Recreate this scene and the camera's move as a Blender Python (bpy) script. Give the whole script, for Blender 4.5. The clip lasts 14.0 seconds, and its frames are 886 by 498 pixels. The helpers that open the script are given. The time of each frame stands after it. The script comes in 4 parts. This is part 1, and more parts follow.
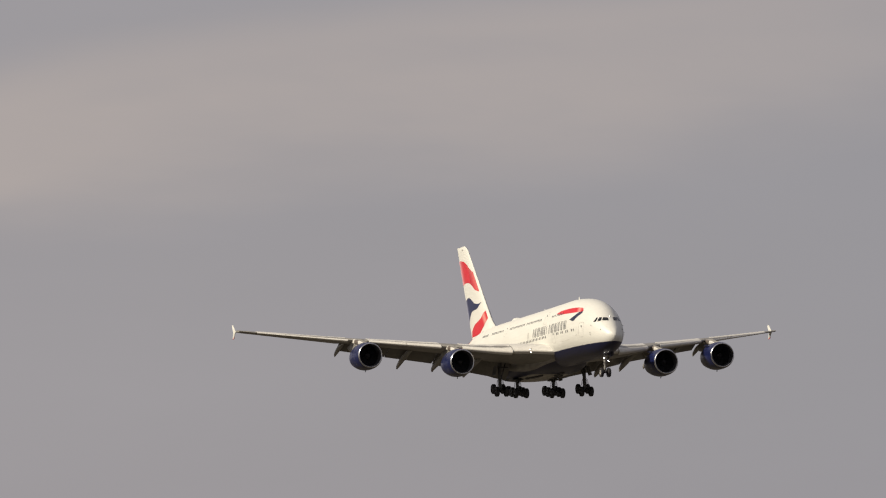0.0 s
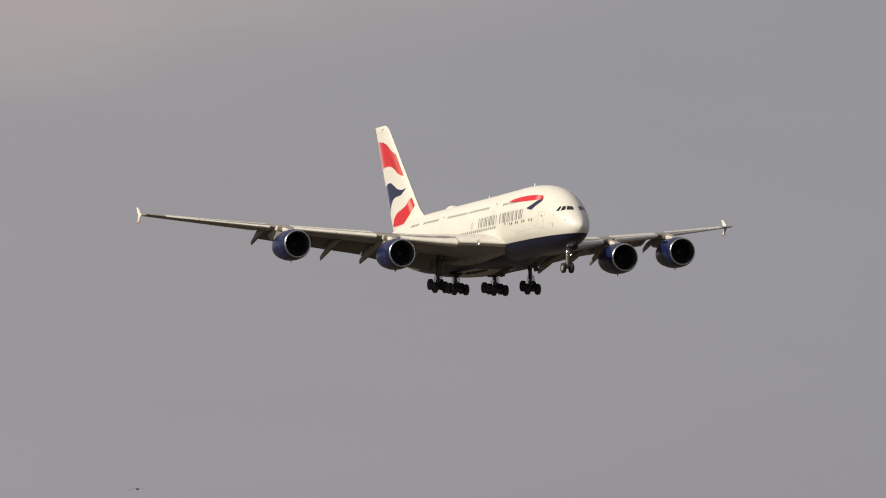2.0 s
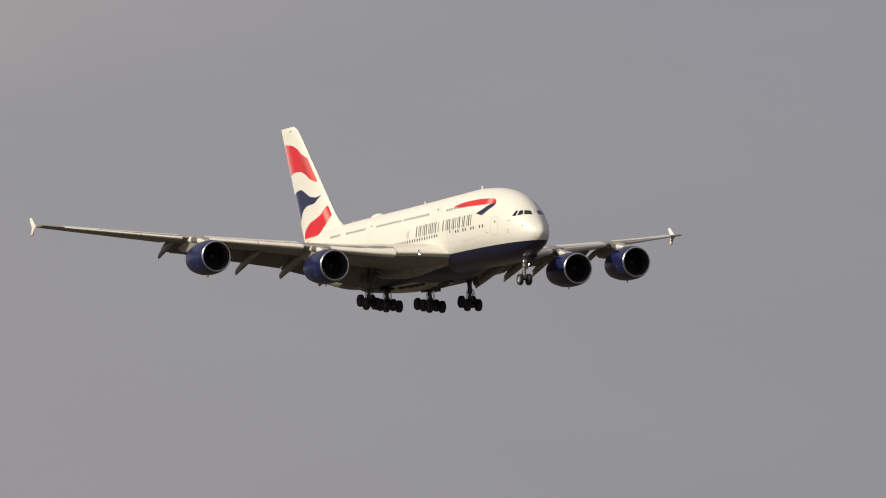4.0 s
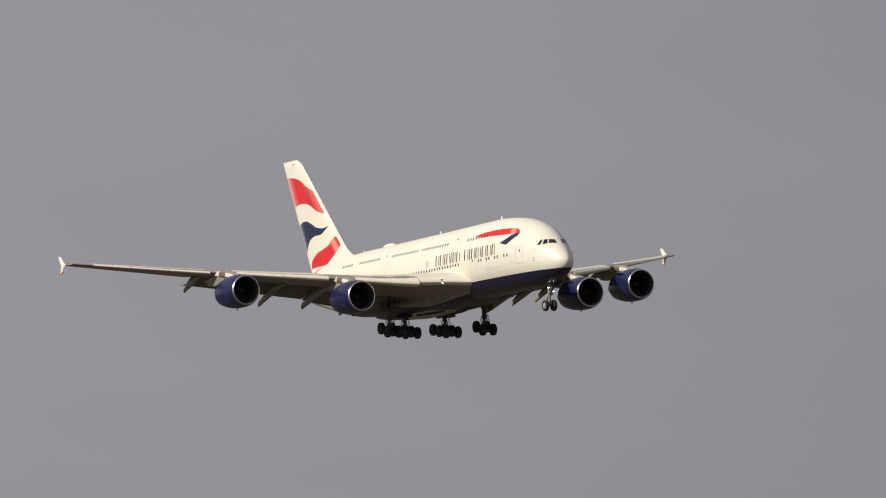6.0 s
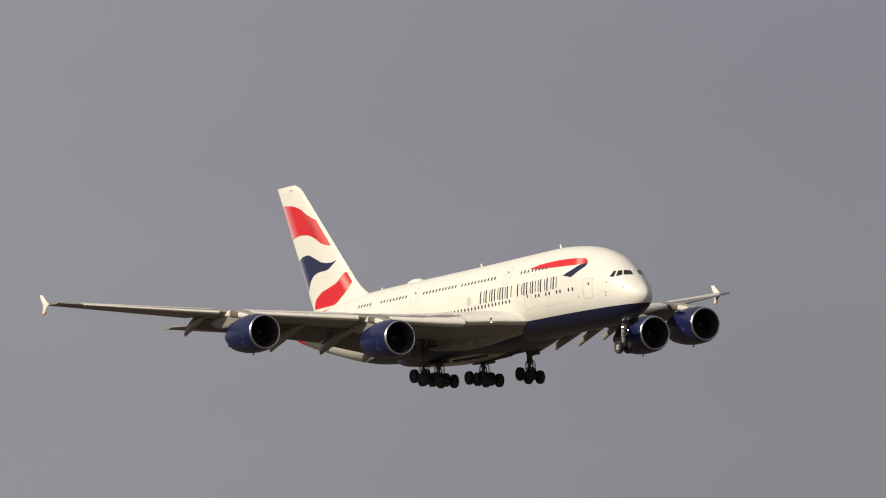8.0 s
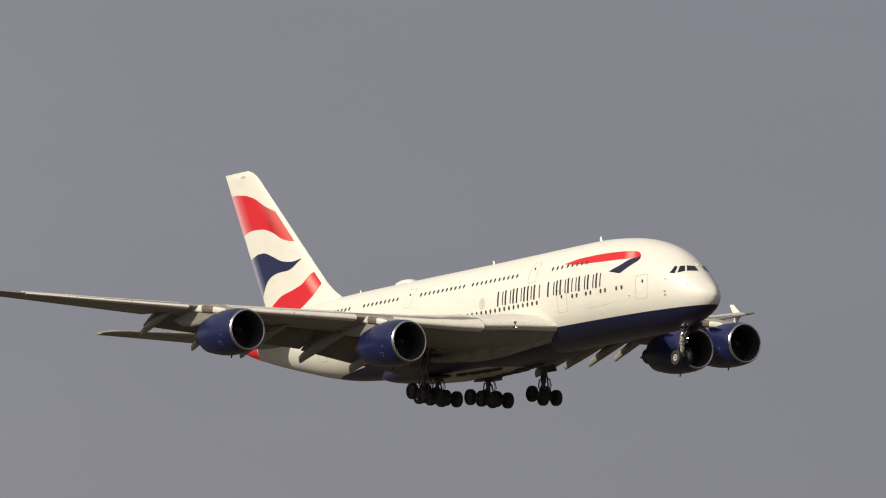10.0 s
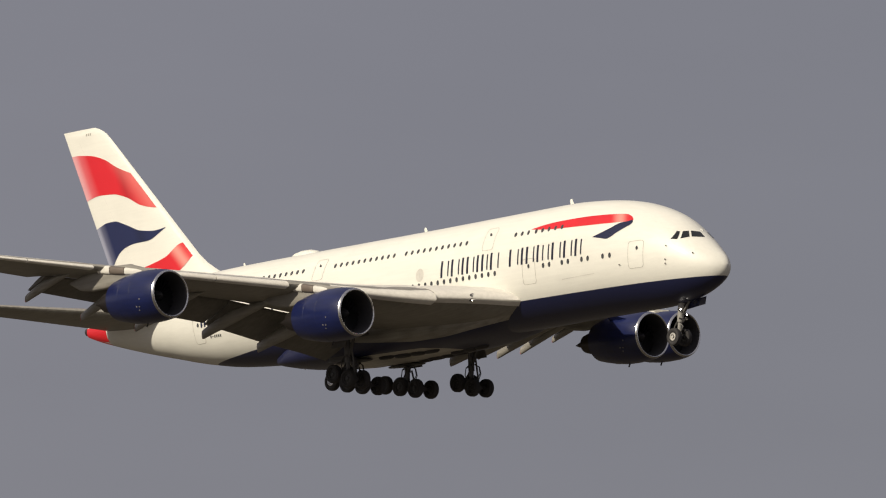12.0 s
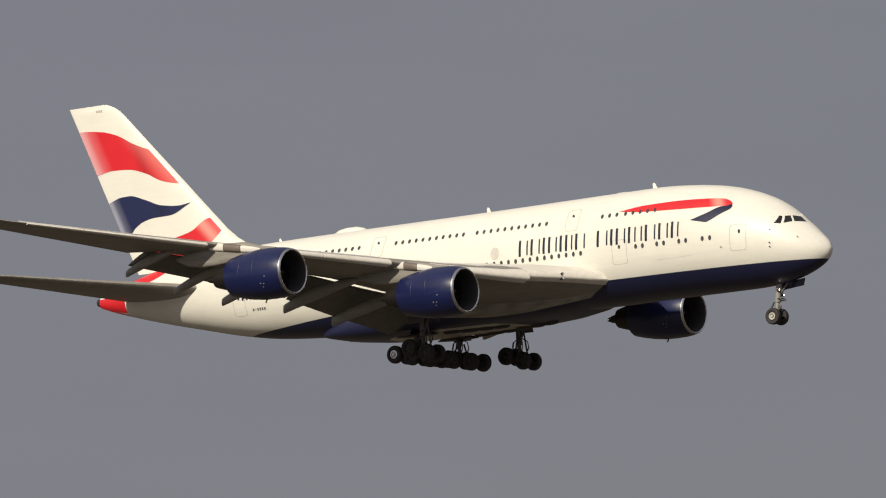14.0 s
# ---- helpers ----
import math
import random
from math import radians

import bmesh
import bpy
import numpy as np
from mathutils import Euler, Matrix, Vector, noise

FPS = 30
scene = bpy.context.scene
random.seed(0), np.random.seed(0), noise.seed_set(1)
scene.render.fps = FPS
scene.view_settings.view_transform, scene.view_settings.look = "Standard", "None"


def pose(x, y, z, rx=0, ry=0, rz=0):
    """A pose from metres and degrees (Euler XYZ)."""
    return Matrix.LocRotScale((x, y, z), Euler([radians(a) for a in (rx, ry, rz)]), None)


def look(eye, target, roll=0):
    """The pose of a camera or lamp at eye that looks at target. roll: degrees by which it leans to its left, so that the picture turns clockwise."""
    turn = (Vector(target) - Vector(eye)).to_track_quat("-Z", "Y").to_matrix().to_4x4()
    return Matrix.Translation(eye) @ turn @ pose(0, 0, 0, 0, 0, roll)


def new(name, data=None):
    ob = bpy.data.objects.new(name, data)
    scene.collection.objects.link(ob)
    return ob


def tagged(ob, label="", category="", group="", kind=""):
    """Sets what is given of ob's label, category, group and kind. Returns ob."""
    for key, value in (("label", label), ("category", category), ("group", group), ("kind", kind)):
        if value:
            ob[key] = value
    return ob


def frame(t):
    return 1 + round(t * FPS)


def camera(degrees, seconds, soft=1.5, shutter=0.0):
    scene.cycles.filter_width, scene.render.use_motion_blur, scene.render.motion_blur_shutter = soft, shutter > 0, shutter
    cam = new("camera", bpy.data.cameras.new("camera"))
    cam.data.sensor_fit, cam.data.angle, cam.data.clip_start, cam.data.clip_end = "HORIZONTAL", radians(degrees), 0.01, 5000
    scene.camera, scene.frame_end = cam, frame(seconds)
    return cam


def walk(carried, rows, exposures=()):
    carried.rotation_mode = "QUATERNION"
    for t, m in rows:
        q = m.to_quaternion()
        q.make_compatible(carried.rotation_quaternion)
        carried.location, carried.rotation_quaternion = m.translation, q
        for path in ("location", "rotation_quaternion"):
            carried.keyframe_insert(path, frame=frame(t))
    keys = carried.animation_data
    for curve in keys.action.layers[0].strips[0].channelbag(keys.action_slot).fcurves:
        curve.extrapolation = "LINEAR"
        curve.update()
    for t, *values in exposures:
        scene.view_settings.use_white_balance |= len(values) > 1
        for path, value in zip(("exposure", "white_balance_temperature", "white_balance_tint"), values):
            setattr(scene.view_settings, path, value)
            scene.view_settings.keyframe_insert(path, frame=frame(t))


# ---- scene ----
PATH = [
    (0, (0.0, 0.0, 1.7), (-957.13, 284.72, 54.98), 0.28),
    (0.5, (0.0, 0.0, 1.7), (-953.88, 296.51, 48.65), 1.04),
    (1, (0.0, 0.0, 1.7), (-947.62, 317.31, 38.23), 0.80),
    (1.5, (0.0, 0.0, 1.7), (-942.29, 333.02, 36.26), 0.55),
    (2, (0.0, 0.0, 1.7), (-937.41, 345.38, 46.06), 1.26),
    (2.5, (0.0, 0.0, 1.7), (-932.80, 356.83, 52.33), 1.21),
    (3, (0.0, 0.0, 1.7), (-927.57, 369.22, 59.10), 0.89),
    (3.5, (0.0, 0.0, 1.7), (-920.82, 386.24, 55.63), 0.68),
    (3.7, (0.0, 0.0, 1.7), (-918.69, 391.39, 54.77), 0.66),
    (4, (0.0, 0.0, 1.7), (-915.70, 398.39, 54.51), 0.58),
    (4.35, (0.0, 0.0, 1.7), (-912.32, 406.16, 53.69), 0.35),
    (4.75, (0.0, 0.0, 1.7), (-908.46, 414.87, 52.41), -0.02),
    (5.15, (0.0, 0.0, 1.7), (-904.41, 423.79, 51.13), -0.39),
    (5.5, (0.0, 0.0, 1.7), (-900.53, 432.07, 50.32), -0.62),
    (5.8, (0.0, 0.0, 1.7), (-896.83, 439.73, 50.06), -0.70),
    (6, (0.0, 0.0, 1.7), (-894.70, 444.09, 49.59), -1.03),
    (6.5, (0.0, 0.0, 1.7), (-887.81, 457.80, 48.71), -1.38),
    (7, (0.0, 0.0, 1.7), (-884.06, 464.69, 51.71), -1.83),
    (7.5, (0.0, 0.0, 1.7), (-873.96, 482.87, 56.71), -1.59),
    (8, (0.0, 0.0, 1.7), (-866.64, 495.52, 60.05), -1.45),
    (8.5, (0.0, 0.0, 1.7), (-855.76, 514.33, 57.82), -1.59),
    (9, (0.0, 0.0, 1.7), (-847.12, 527.78, 63.67), -0.84),
    (9.2, (0.0, 0.0, 1.7), (-845.61, 529.64, 68.24), -0.54),
    (9.7, (0.0, 0.0, 1.7), (-833.48, 547.36, 77.21), -0.31),
    (10.25, (0.0, 0.0, 1.7), (-817.81, 568.35, 92.00), 0.28),
    (10.8, (0.0, 0.0, 1.7), (-798.68, 592.64, 106.03), 0.86),
    (11.3, (0.0, 0.0, 1.7), (-777.39, 619.09, 112.98), 1.09),
    (11.5, (0.0, 0.0, 1.7), (-767.23, 631.70, 112.61), 1.16),
    (12, (0.0, 0.0, 1.7), (-737.26, 667.09, 108.63), 0.70),
    (12.5, (0.0, 0.0, 1.7), (-712.30, 694.17, 105.37), 0.82),
    (13, (0.0, 0.0, 1.7), (-683.84, 723.55, 95.68), 0.96),
    (13.5, (0.0, 0.0, 1.7), (-641.26, 762.05, 91.47), 0.18),
    (14, (0.0, 0.0, 1.7), (-603.87, 791.03, 99.73), 0.14),
]
FLIGHT = [
    (0, -1096.20, 350.33, 53.60),
    (0.5, -1063.10, 352.23, 50.75),
    (1, -1028.37, 359.28, 48.64),
    (1.5, -993.71, 366.78, 49.49),
    (2, -960.11, 371.32, 52.69),
    (2.5, -927.73, 374.20, 54.61),
    (3, -896.47, 374.49, 56.54),
    (3.5, -864.33, 374.34, 55.54),
    (3.7, -850.83, 373.68, 55.33),
    (4, -840.90, 377.19, 54.48),
    (4.35, -847.71, 389.54, 53.82),
    (4.75, -866.07, 409.03, 53.11),
    (5.15, -881.38, 427.92, 52.14),
    (5.5, -881.90, 438.86, 51.04),
    (5.8, -866.65, 440.73, 49.97),
    (6, -852.41, 438.34, 48.26),
    (6.5, -816.82, 436.09, 47.44),
    (7, -780.66, 433.24, 48.62),
    (7.5, -745.41, 430.78, 48.71),
    (8, -708.79, 427.54, 47.25),
    (8.5, -672.64, 423.21, 45.04),
    (9, -635.58, 416.61, 47.85),
    (9.2, -619.40, 414.10, 49.61),
    (9.7, -583.28, 409.31, 53.96),
    (10.25, -543.83, 405.63, 61.61),
    (10.8, -504.76, 403.69, 67.98),
    (11.3, -469.65, 403.54, 69.59),
    (11.5, -456.67, 406.35, 69.05),
    (12, -433.70, 418.88, 67.76),
    (12.5, -420.48, 440.93, 62.65),
    (13, -406.55, 467.69, 58.81),
    (13.5, -386.63, 494.02, 59.46),
    (14, -362.04, 520.86, 66.40),
]

cam = camera(6.0, 14.0, soft=1.15)
walk(cam, [(t, look(eye, target, roll)) for t, eye, target, roll in PATH])

# ---- world, sun ----
SUN_DIR = Vector((-0.03, -0.80, 0.50)).normalized()
SUN_ELEVATION = math.asin(SUN_DIR.z)
SUN_AZIMUTH = math.atan2(SUN_DIR.x, SUN_DIR.y)


def nodes_of(tree):
    tree.nodes.clear()

    def add(kind, **sets):
        node = tree.nodes.new(kind)
        for key, value in sets.items():
            if key in node.inputs:
                node.inputs[key].default_value = value
        return node

    return add, tree.links.new


def make_world():
    """A sky under a high, even sheet of grey cloud, with a few soft, warmer banks low down."""
    world = bpy.data.worlds.new("sky")
    scene.world = world
    world.use_nodes = True
    add, link = nodes_of(world.node_tree)
    out = add("ShaderNodeOutputWorld")
    sky = add("ShaderNodeTexSky")
    sky.sky_type = "NISHITA"
    sky.sun_disc = False
    sky.sun_elevation = SUN_ELEVATION
    sky.sun_rotation = SUN_AZIMUTH
    blue = add("ShaderNodeBackground", Strength=0.07)
    link(sky.outputs[0], blue.inputs["Color"])
    coord = add("ShaderNodeTexCoord")
    # broad change of the cloud sheet round the horizon
    split = add("ShaderNodeSeparateXYZ")
    link(coord.outputs["Generated"], split.inputs[0])
    broad = add("ShaderNodeMapRange")
    broad.inputs["From Min"].default_value = 0.25
    broad.inputs["From Max"].default_value = 0.82
    link(split.outputs["Y"], broad.inputs["Value"])
    tone = add("ShaderNodeValToRGB")
    tone.color_ramp.elements[0].color = (0.340, 0.320, 0.338, 1)
    tone.color_ramp.elements[1].color = (0.202, 0.201, 0.228, 1)
    for at, colour in ((0.21, (0.311, 0.300, 0.325)), (0.36, (0.284, 0.279, 0.307)), (0.49, (0.240, 0.234, 0.269)), (0.735, (0.210, 0.206, 0.238))):
        tone.color_ramp.elements.new(at).color = (*colour, 1)
    link(broad.outputs[0], tone.inputs[0])
    # one long, soft, warmer bank that climbs slowly towards one side, frayed by noise
    stretch = add("ShaderNodeMapping")
    stretch.inputs["Scale"].default_value = (14.0, 14.0, 60.0)
    stretch.inputs["Location"].default_value = (1.3, 0.4, 0.15)
    link(coord.outputs["Generated"], stretch.inputs["Vector"])
    banks = add("ShaderNodeTexNoise", Scale=1.0, Detail=5.0, Roughness=0.5)
    link(stretch.outputs[0], banks.inputs["Vector"])

    def sums(operation, one, two, three=None):
        node = add("ShaderNodeMath")
        node.operation = operation
        for socket, value in zip(node.inputs, (one, two, three)):
            if isinstance(value, (int, float)):
                socket.default_value = value
            elif value is not None:
                link(value, socket)
        return node.outputs[0]

    def step(value, low, high, to_low=0.0, to_high=1.0):
        node = add("ShaderNodeMapRange")
        node.interpolation_type = "SMOOTHSTEP"
        for key, number in (("From Min", low), ("From Max", high), ("To Min", to_low), ("To Max", to_high)):
            node.inputs[key].default_value = number
        link(value, node.inputs["Value"])
        return node.outputs[0]

    height = sums("MULTIPLY_ADD", split.outputs["Y"], -0.147, split.outputs["Z"])
    height = sums("MULTIPLY_ADD", banks.outputs["Fac"], 0.016, height)
    band = sums("MULTIPLY", step(height, 0.022, 0.036), step(height, 0.043, 0.053, 1.0, 0.0))
    side_fade = step(split.outputs["Y"], 0.255, 0.42, 1.0, 0.0)
    fray = step(banks.outputs["Fac"], 0.25, 0.6, 0.55, 1.0)
    both = sums("MULTIPLY", sums("MULTIPLY", band, side_fade), fray)
    # a faint, fine mottle over the whole sheet
    mottle = sums("MULTIPLY_ADD", banks.outputs["Fac"], 0.10, 0.95)
    toned = add("ShaderNodeMixRGB", Fac=1.0)
    toned.blend_type = "MULTIPLY"
    link(tone.outputs[0], toned.inputs["Color1"])
    link(mottle, toned.inputs["Color2"])
    lit = add("ShaderNodeMixRGB")
    lit.inputs["Color2"].default_value = (0.432, 0.380, 0.366, 1)
    link(both, lit.inputs["Fac"])
    link(toned.outputs[0], lit.inputs["Color1"])
    cloud = add("ShaderNodeBackground", Strength=1.0)
    link(lit.outputs[0], cloud.inputs["Color"])
    mix = add("ShaderNodeMixShader", Fac=0.93)
    link(blue.outputs[0], mix.inputs[1])
    link(cloud.outputs[0], mix.inputs[2])
    link(mix.outputs[0], out.inputs["Surface"])


make_world()
sun = new("sun", bpy.data.lights.new("sun", "SUN"))
sun.data.energy = 3.9
sun.data.angle = radians(0.6)
sun.data.color = (1.0, 0.90, 0.72)
sun.matrix_world = look(SUN_DIR * 100, (0, 0, 0))


# ---- materials ----
def paint(name, colour, rough=0.3, metal=0.0, grain=0.06, streak=0.0, coat=0.0, bump=0.0, scale=1.5):
    """A painted or metal surface with broad and fine unevenness, and streaks along x where asked."""
    m = bpy.data.materials.new(name)
    m.use_nodes = True
    add, link = nodes_of(m.node_tree)
    out = add("ShaderNodeOutputMaterial")
    bsdf = add("ShaderNodeBsdfPrincipled", Roughness=rough, Metallic=metal)
    bsdf.inputs["Coat Weight"].default_value = coat
    bsdf.inputs["Coat Roughness"].default_value = 0.12
    link(bsdf.outputs[0], out.inputs["Surface"])
    coord = add("ShaderNodeTexCoord")
    broad = add("ShaderNodeTexNoise", Scale=scale * 0.35, Detail=3.0)
    fine = add("ShaderNodeTexNoise", Scale=scale * 6.0, Detail=5.0, Roughness=0.6)
    run = add("ShaderNodeMapping")
    run.inputs["Scale"].default_value = (0.12, 1.4, 1.4)
    link(coord.outputs["Object"], run.inputs["Vector"])
    streaks = add("ShaderNodeTexNoise", Scale=scale * 2.0, Detail=4.0)
    link(run.outputs[0], streaks.inputs["Vector"])
    link(coord.outputs["Object"], broad.inputs["Vector"])
    link(coord.outputs["Object"], fine.inputs["Vector"])
    total = None
    for source, amount in ((broad, grain), (fine, grain * 0.7), (streaks, streak)):
        part_of = add("ShaderNodeMapRange")
        part_of.inputs["From Min"].default_value = 0.3
        part_of.inputs["From Max"].default_value = 0.7
        part_of.inputs["To Min"].default_value = 1.0 - amount
        part_of.inputs["To Max"].default_value = 1.0 + amount * 0.4
        link(source.outputs["Fac"], part_of.inputs["Value"])
        if total is None:
            total = part_of.outputs[0]
        else:
            times_ = add("ShaderNodeMath")
            times_.operation = "MULTIPLY"
            link(total, times_.inputs[0])
            link(part_of.outputs[0], times_.inputs[1])
            total = times_.outputs[0]
    shade = add("ShaderNodeMixRGB", Fac=1.0)
    shade.blend_type = "MULTIPLY"
    shade.inputs["Color1"].default_value = (*colour, 1)
    link(total, shade.inputs["Color2"])
    link(shade.outputs[0], bsdf.inputs["Base Color"])
    uneven = add("ShaderNodeMapRange")
    uneven.inputs["To Min"].default_value = rough * 0.8
    uneven.inputs["To Max"].default_value = min(1.0, rough * 1.3)
    link(fine.outputs["Fac"], uneven.inputs["Value"])
    link(uneven.outputs[0], bsdf.inputs["Roughness"])
    if bump:
        relief = add("ShaderNodeBump", Strength=bump, Distance=0.02)
        link(fine.outputs["Fac"], relief.inputs["Height"])
        link(relief.outputs[0], bsdf.inputs["Normal"])
    return m


def glowing(name, colour, strength):
    m = bpy.data.materials.new(name)
    m.use_nodes = True
    add, link = nodes_of(m.node_tree)
    out = add("ShaderNodeOutputMaterial")
    glow = add("ShaderNodeEmission", Strength=strength)
    glow.inputs["Color"].default_value = (*colour, 1)
    link(glow.outputs[0], out.inputs["Surface"])
    return m


WHITE = paint("white paint", (0.80, 0.79, 0.73), 0.40, grain=0.03, streak=0.03, coat=0.08)
NAVY = paint("navy paint", (0.009, 0.012, 0.050), 0.28, grain=0.10, streak=0.1, coat=0.4)
BLUE = paint("blue engine paint", (0.007, 0.013, 0.076), 0.33, grain=0.14, streak=0.18, coat=0.15)
RED = paint("red paint", (0.67, 0.015, 0.025), 0.40, grain=0.06, coat=0.06)
GREY = paint("wing grey paint", (0.295, 0.28, 0.253), 0.42, grain=0.12, streak=0.20)
PALE_GREY = paint("leading edge paint", (0.74, 0.715, 0.66), 0.40, grain=0.07, streak=0.08)
FLAP_GREY = paint("flap grey paint", (0.18, 0.172, 0.158), 0.45, grain=0.12, streak=0.2)
CHROME = paint("polished lip metal", (0.62, 0.62, 0.64), 0.25, metal=1.0, grain=0.05)
# also on the bay domes and fan disc, where it stands in for shade
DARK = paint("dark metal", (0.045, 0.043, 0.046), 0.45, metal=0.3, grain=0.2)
# lining and blades are near black to carry the shade inside the intake
LINING_SHADED = paint("shaded inlet lining", (0.04, 0.039, 0.043), 0.7, grain=0.15)
BLADE_SHADED = paint("shaded fan blade metal", (0.03, 0.03, 0.035), 0.5, metal=0.5, grain=0.1)
EXHAUST = paint("exhaust metal", (0.07, 0.06, 0.055), 0.45, metal=0.9, grain=0.25)
TYRE = paint("tyre rubber", (0.032, 0.030, 0.032), 0.75, grain=0.2, bump=0.3)
STEEL = paint("gear steel", (0.12, 0.115, 0.11), 0.45, metal=0.3, grain=0.2)
LEG_PALE = paint("pale leg enamel", (0.36, 0.35, 0.33), 0.4, metal=0.1, grain=0.2)
# main wheel hubs: pale metal darkened to stand in for shade
HUB_SHADED = paint("wheel hub", (0.035, 0.034, 0.033), 0.45, metal=0.2, grain=0.15)
# the same hub metal left pale, for the sunlit nose wheels
NOSE_HUB = paint("pale wheel hub", (0.55, 0.53, 0.50), 0.45, metal=0.1, grain=0.15)
GLASS = paint("dark window glass", (0.012, 0.014, 0.016), 0.12, grain=0.05, coat=0.6)
PANE = paint("cabin window pane", (0.068, 0.070, 0.076), 0.25, grain=0.1)
LINE = paint("panel gap", (0.45, 0.43, 0.39), 0.5, grain=0.1)
TITLE = paint("title paint", (0.010, 0.012, 0.032), 0.4, grain=0.1)
CREST = paint("faint crest paint", (0.68, 0.66, 0.61), 0.45, grain=0.2)
SEAM = paint("cowl seam", (0.007, 0.012, 0.068), 0.45)
BARE = paint("bare brown-grey pylon metal", (0.20, 0.165, 0.14), 0.5, metal=0.3, grain=0.2)
# door grey made darker to carry the shade of wing and hull
DOOR_SHADED = paint("gear door paint darkened for shade", (0.13, 0.125, 0.12), 0.5, grain=0.2, streak=0.2)
LAMP = glowing("landing lamp", (1.0, 0.92, 0.82), 35.0)
FEATHER = paint("gull feathers", (0.24, 0.22, 0.22), 0.8, grain=0.2)
FEATHER_PALE = paint("pale gull feathers", (0.34, 0.32, 0.32), 0.8, grain=0.2)
FEATHER_DARK = paint("dark gull feathers", (0.15, 0.115, 0.10), 0.8, grain=0.2)


def make_hull_paint():
    """White above, navy below a level line that sinks towards the tail."""
    m = paint("hull paint", (0.80, 0.79, 0.73), 0.42, grain=0.03, streak=0.04, coat=0.08)
    tree = m.node_tree
    bsdf = next(n for n in tree.nodes if n.type == "BSDF_PRINCIPLED")
    white = bsdf.inputs["Base Color"].links[0].from_socket
    coord = tree.nodes.new("ShaderNodeTexCoord")
    split = tree.nodes.new("ShaderNodeSeparateXYZ")
    tree.links.new(coord.outputs["Object"], split.inputs[0])
    edge = tree.nodes.new("ShaderNodeMapRange")
    edge.interpolation_type = "SMOOTHSTEP"
    edge.inputs["From Min"].default_value = -56.0
    edge.inputs["From Max"].default_value = -40.0
    edge.inputs["To Min"].default_value = -3.75
    edge.inputs["To Max"].default_value = -3.02
    tree.links.new(split.outputs["X"], edge.inputs["Value"])
    chin = tree.nodes.new("ShaderNodeMapRange")
    chin.inputs["From Min"].default_value = -9.0
    chin.inputs["From Max"].default_value = 1.5
    chin.inputs["To Max"].default_value = 0.02
    tree.links.new(split.outputs["X"], chin.inputs["Value"])
    level = tree.nodes.new("ShaderNodeMath")
    tree.links.new(edge.outputs[0], level.inputs[0])
    tree.links.new(chin.outputs[0], level.inputs[1])
    over = tree.nodes.new("ShaderNodeMath")
    over.operation = "SUBTRACT"
    tree.links.new(split.outputs["Z"], over.inputs[0])
    tree.links.new(level.outputs[0], over.inputs[1])
    sharp = tree.nodes.new("ShaderNodeMapRange")
    sharp.inputs["From Min"].default_value = -0.01
    sharp.inputs["From Max"].default_value = 0.01
    tree.links.new(over.outputs[0], sharp.inputs["Value"])
    mix = tree.nodes.new("ShaderNodeMixRGB")
    mix.inputs["Color1"].default_value = (0.009, 0.012, 0.050, 1)
    tree.links.new(sharp.outputs[0], mix.inputs["Fac"])
    tree.links.new(white, mix.inputs["Color2"])
    tree.links.new(mix.outputs[0], bsdf.inputs["Base Color"])
    # the navy part is the glossier
    gloss = tree.nodes.new("ShaderNodeMapRange")
    gloss.inputs["To Min"].default_value = 0.25
    gloss.inputs["To Max"].default_value = 0.08
    tree.links.new(sharp.outputs[0], gloss.inputs["Value"])
    tree.links.new(gloss.outputs[0], bsdf.inputs["Coat Weight"])
    return m


HULL = make_hull_paint()


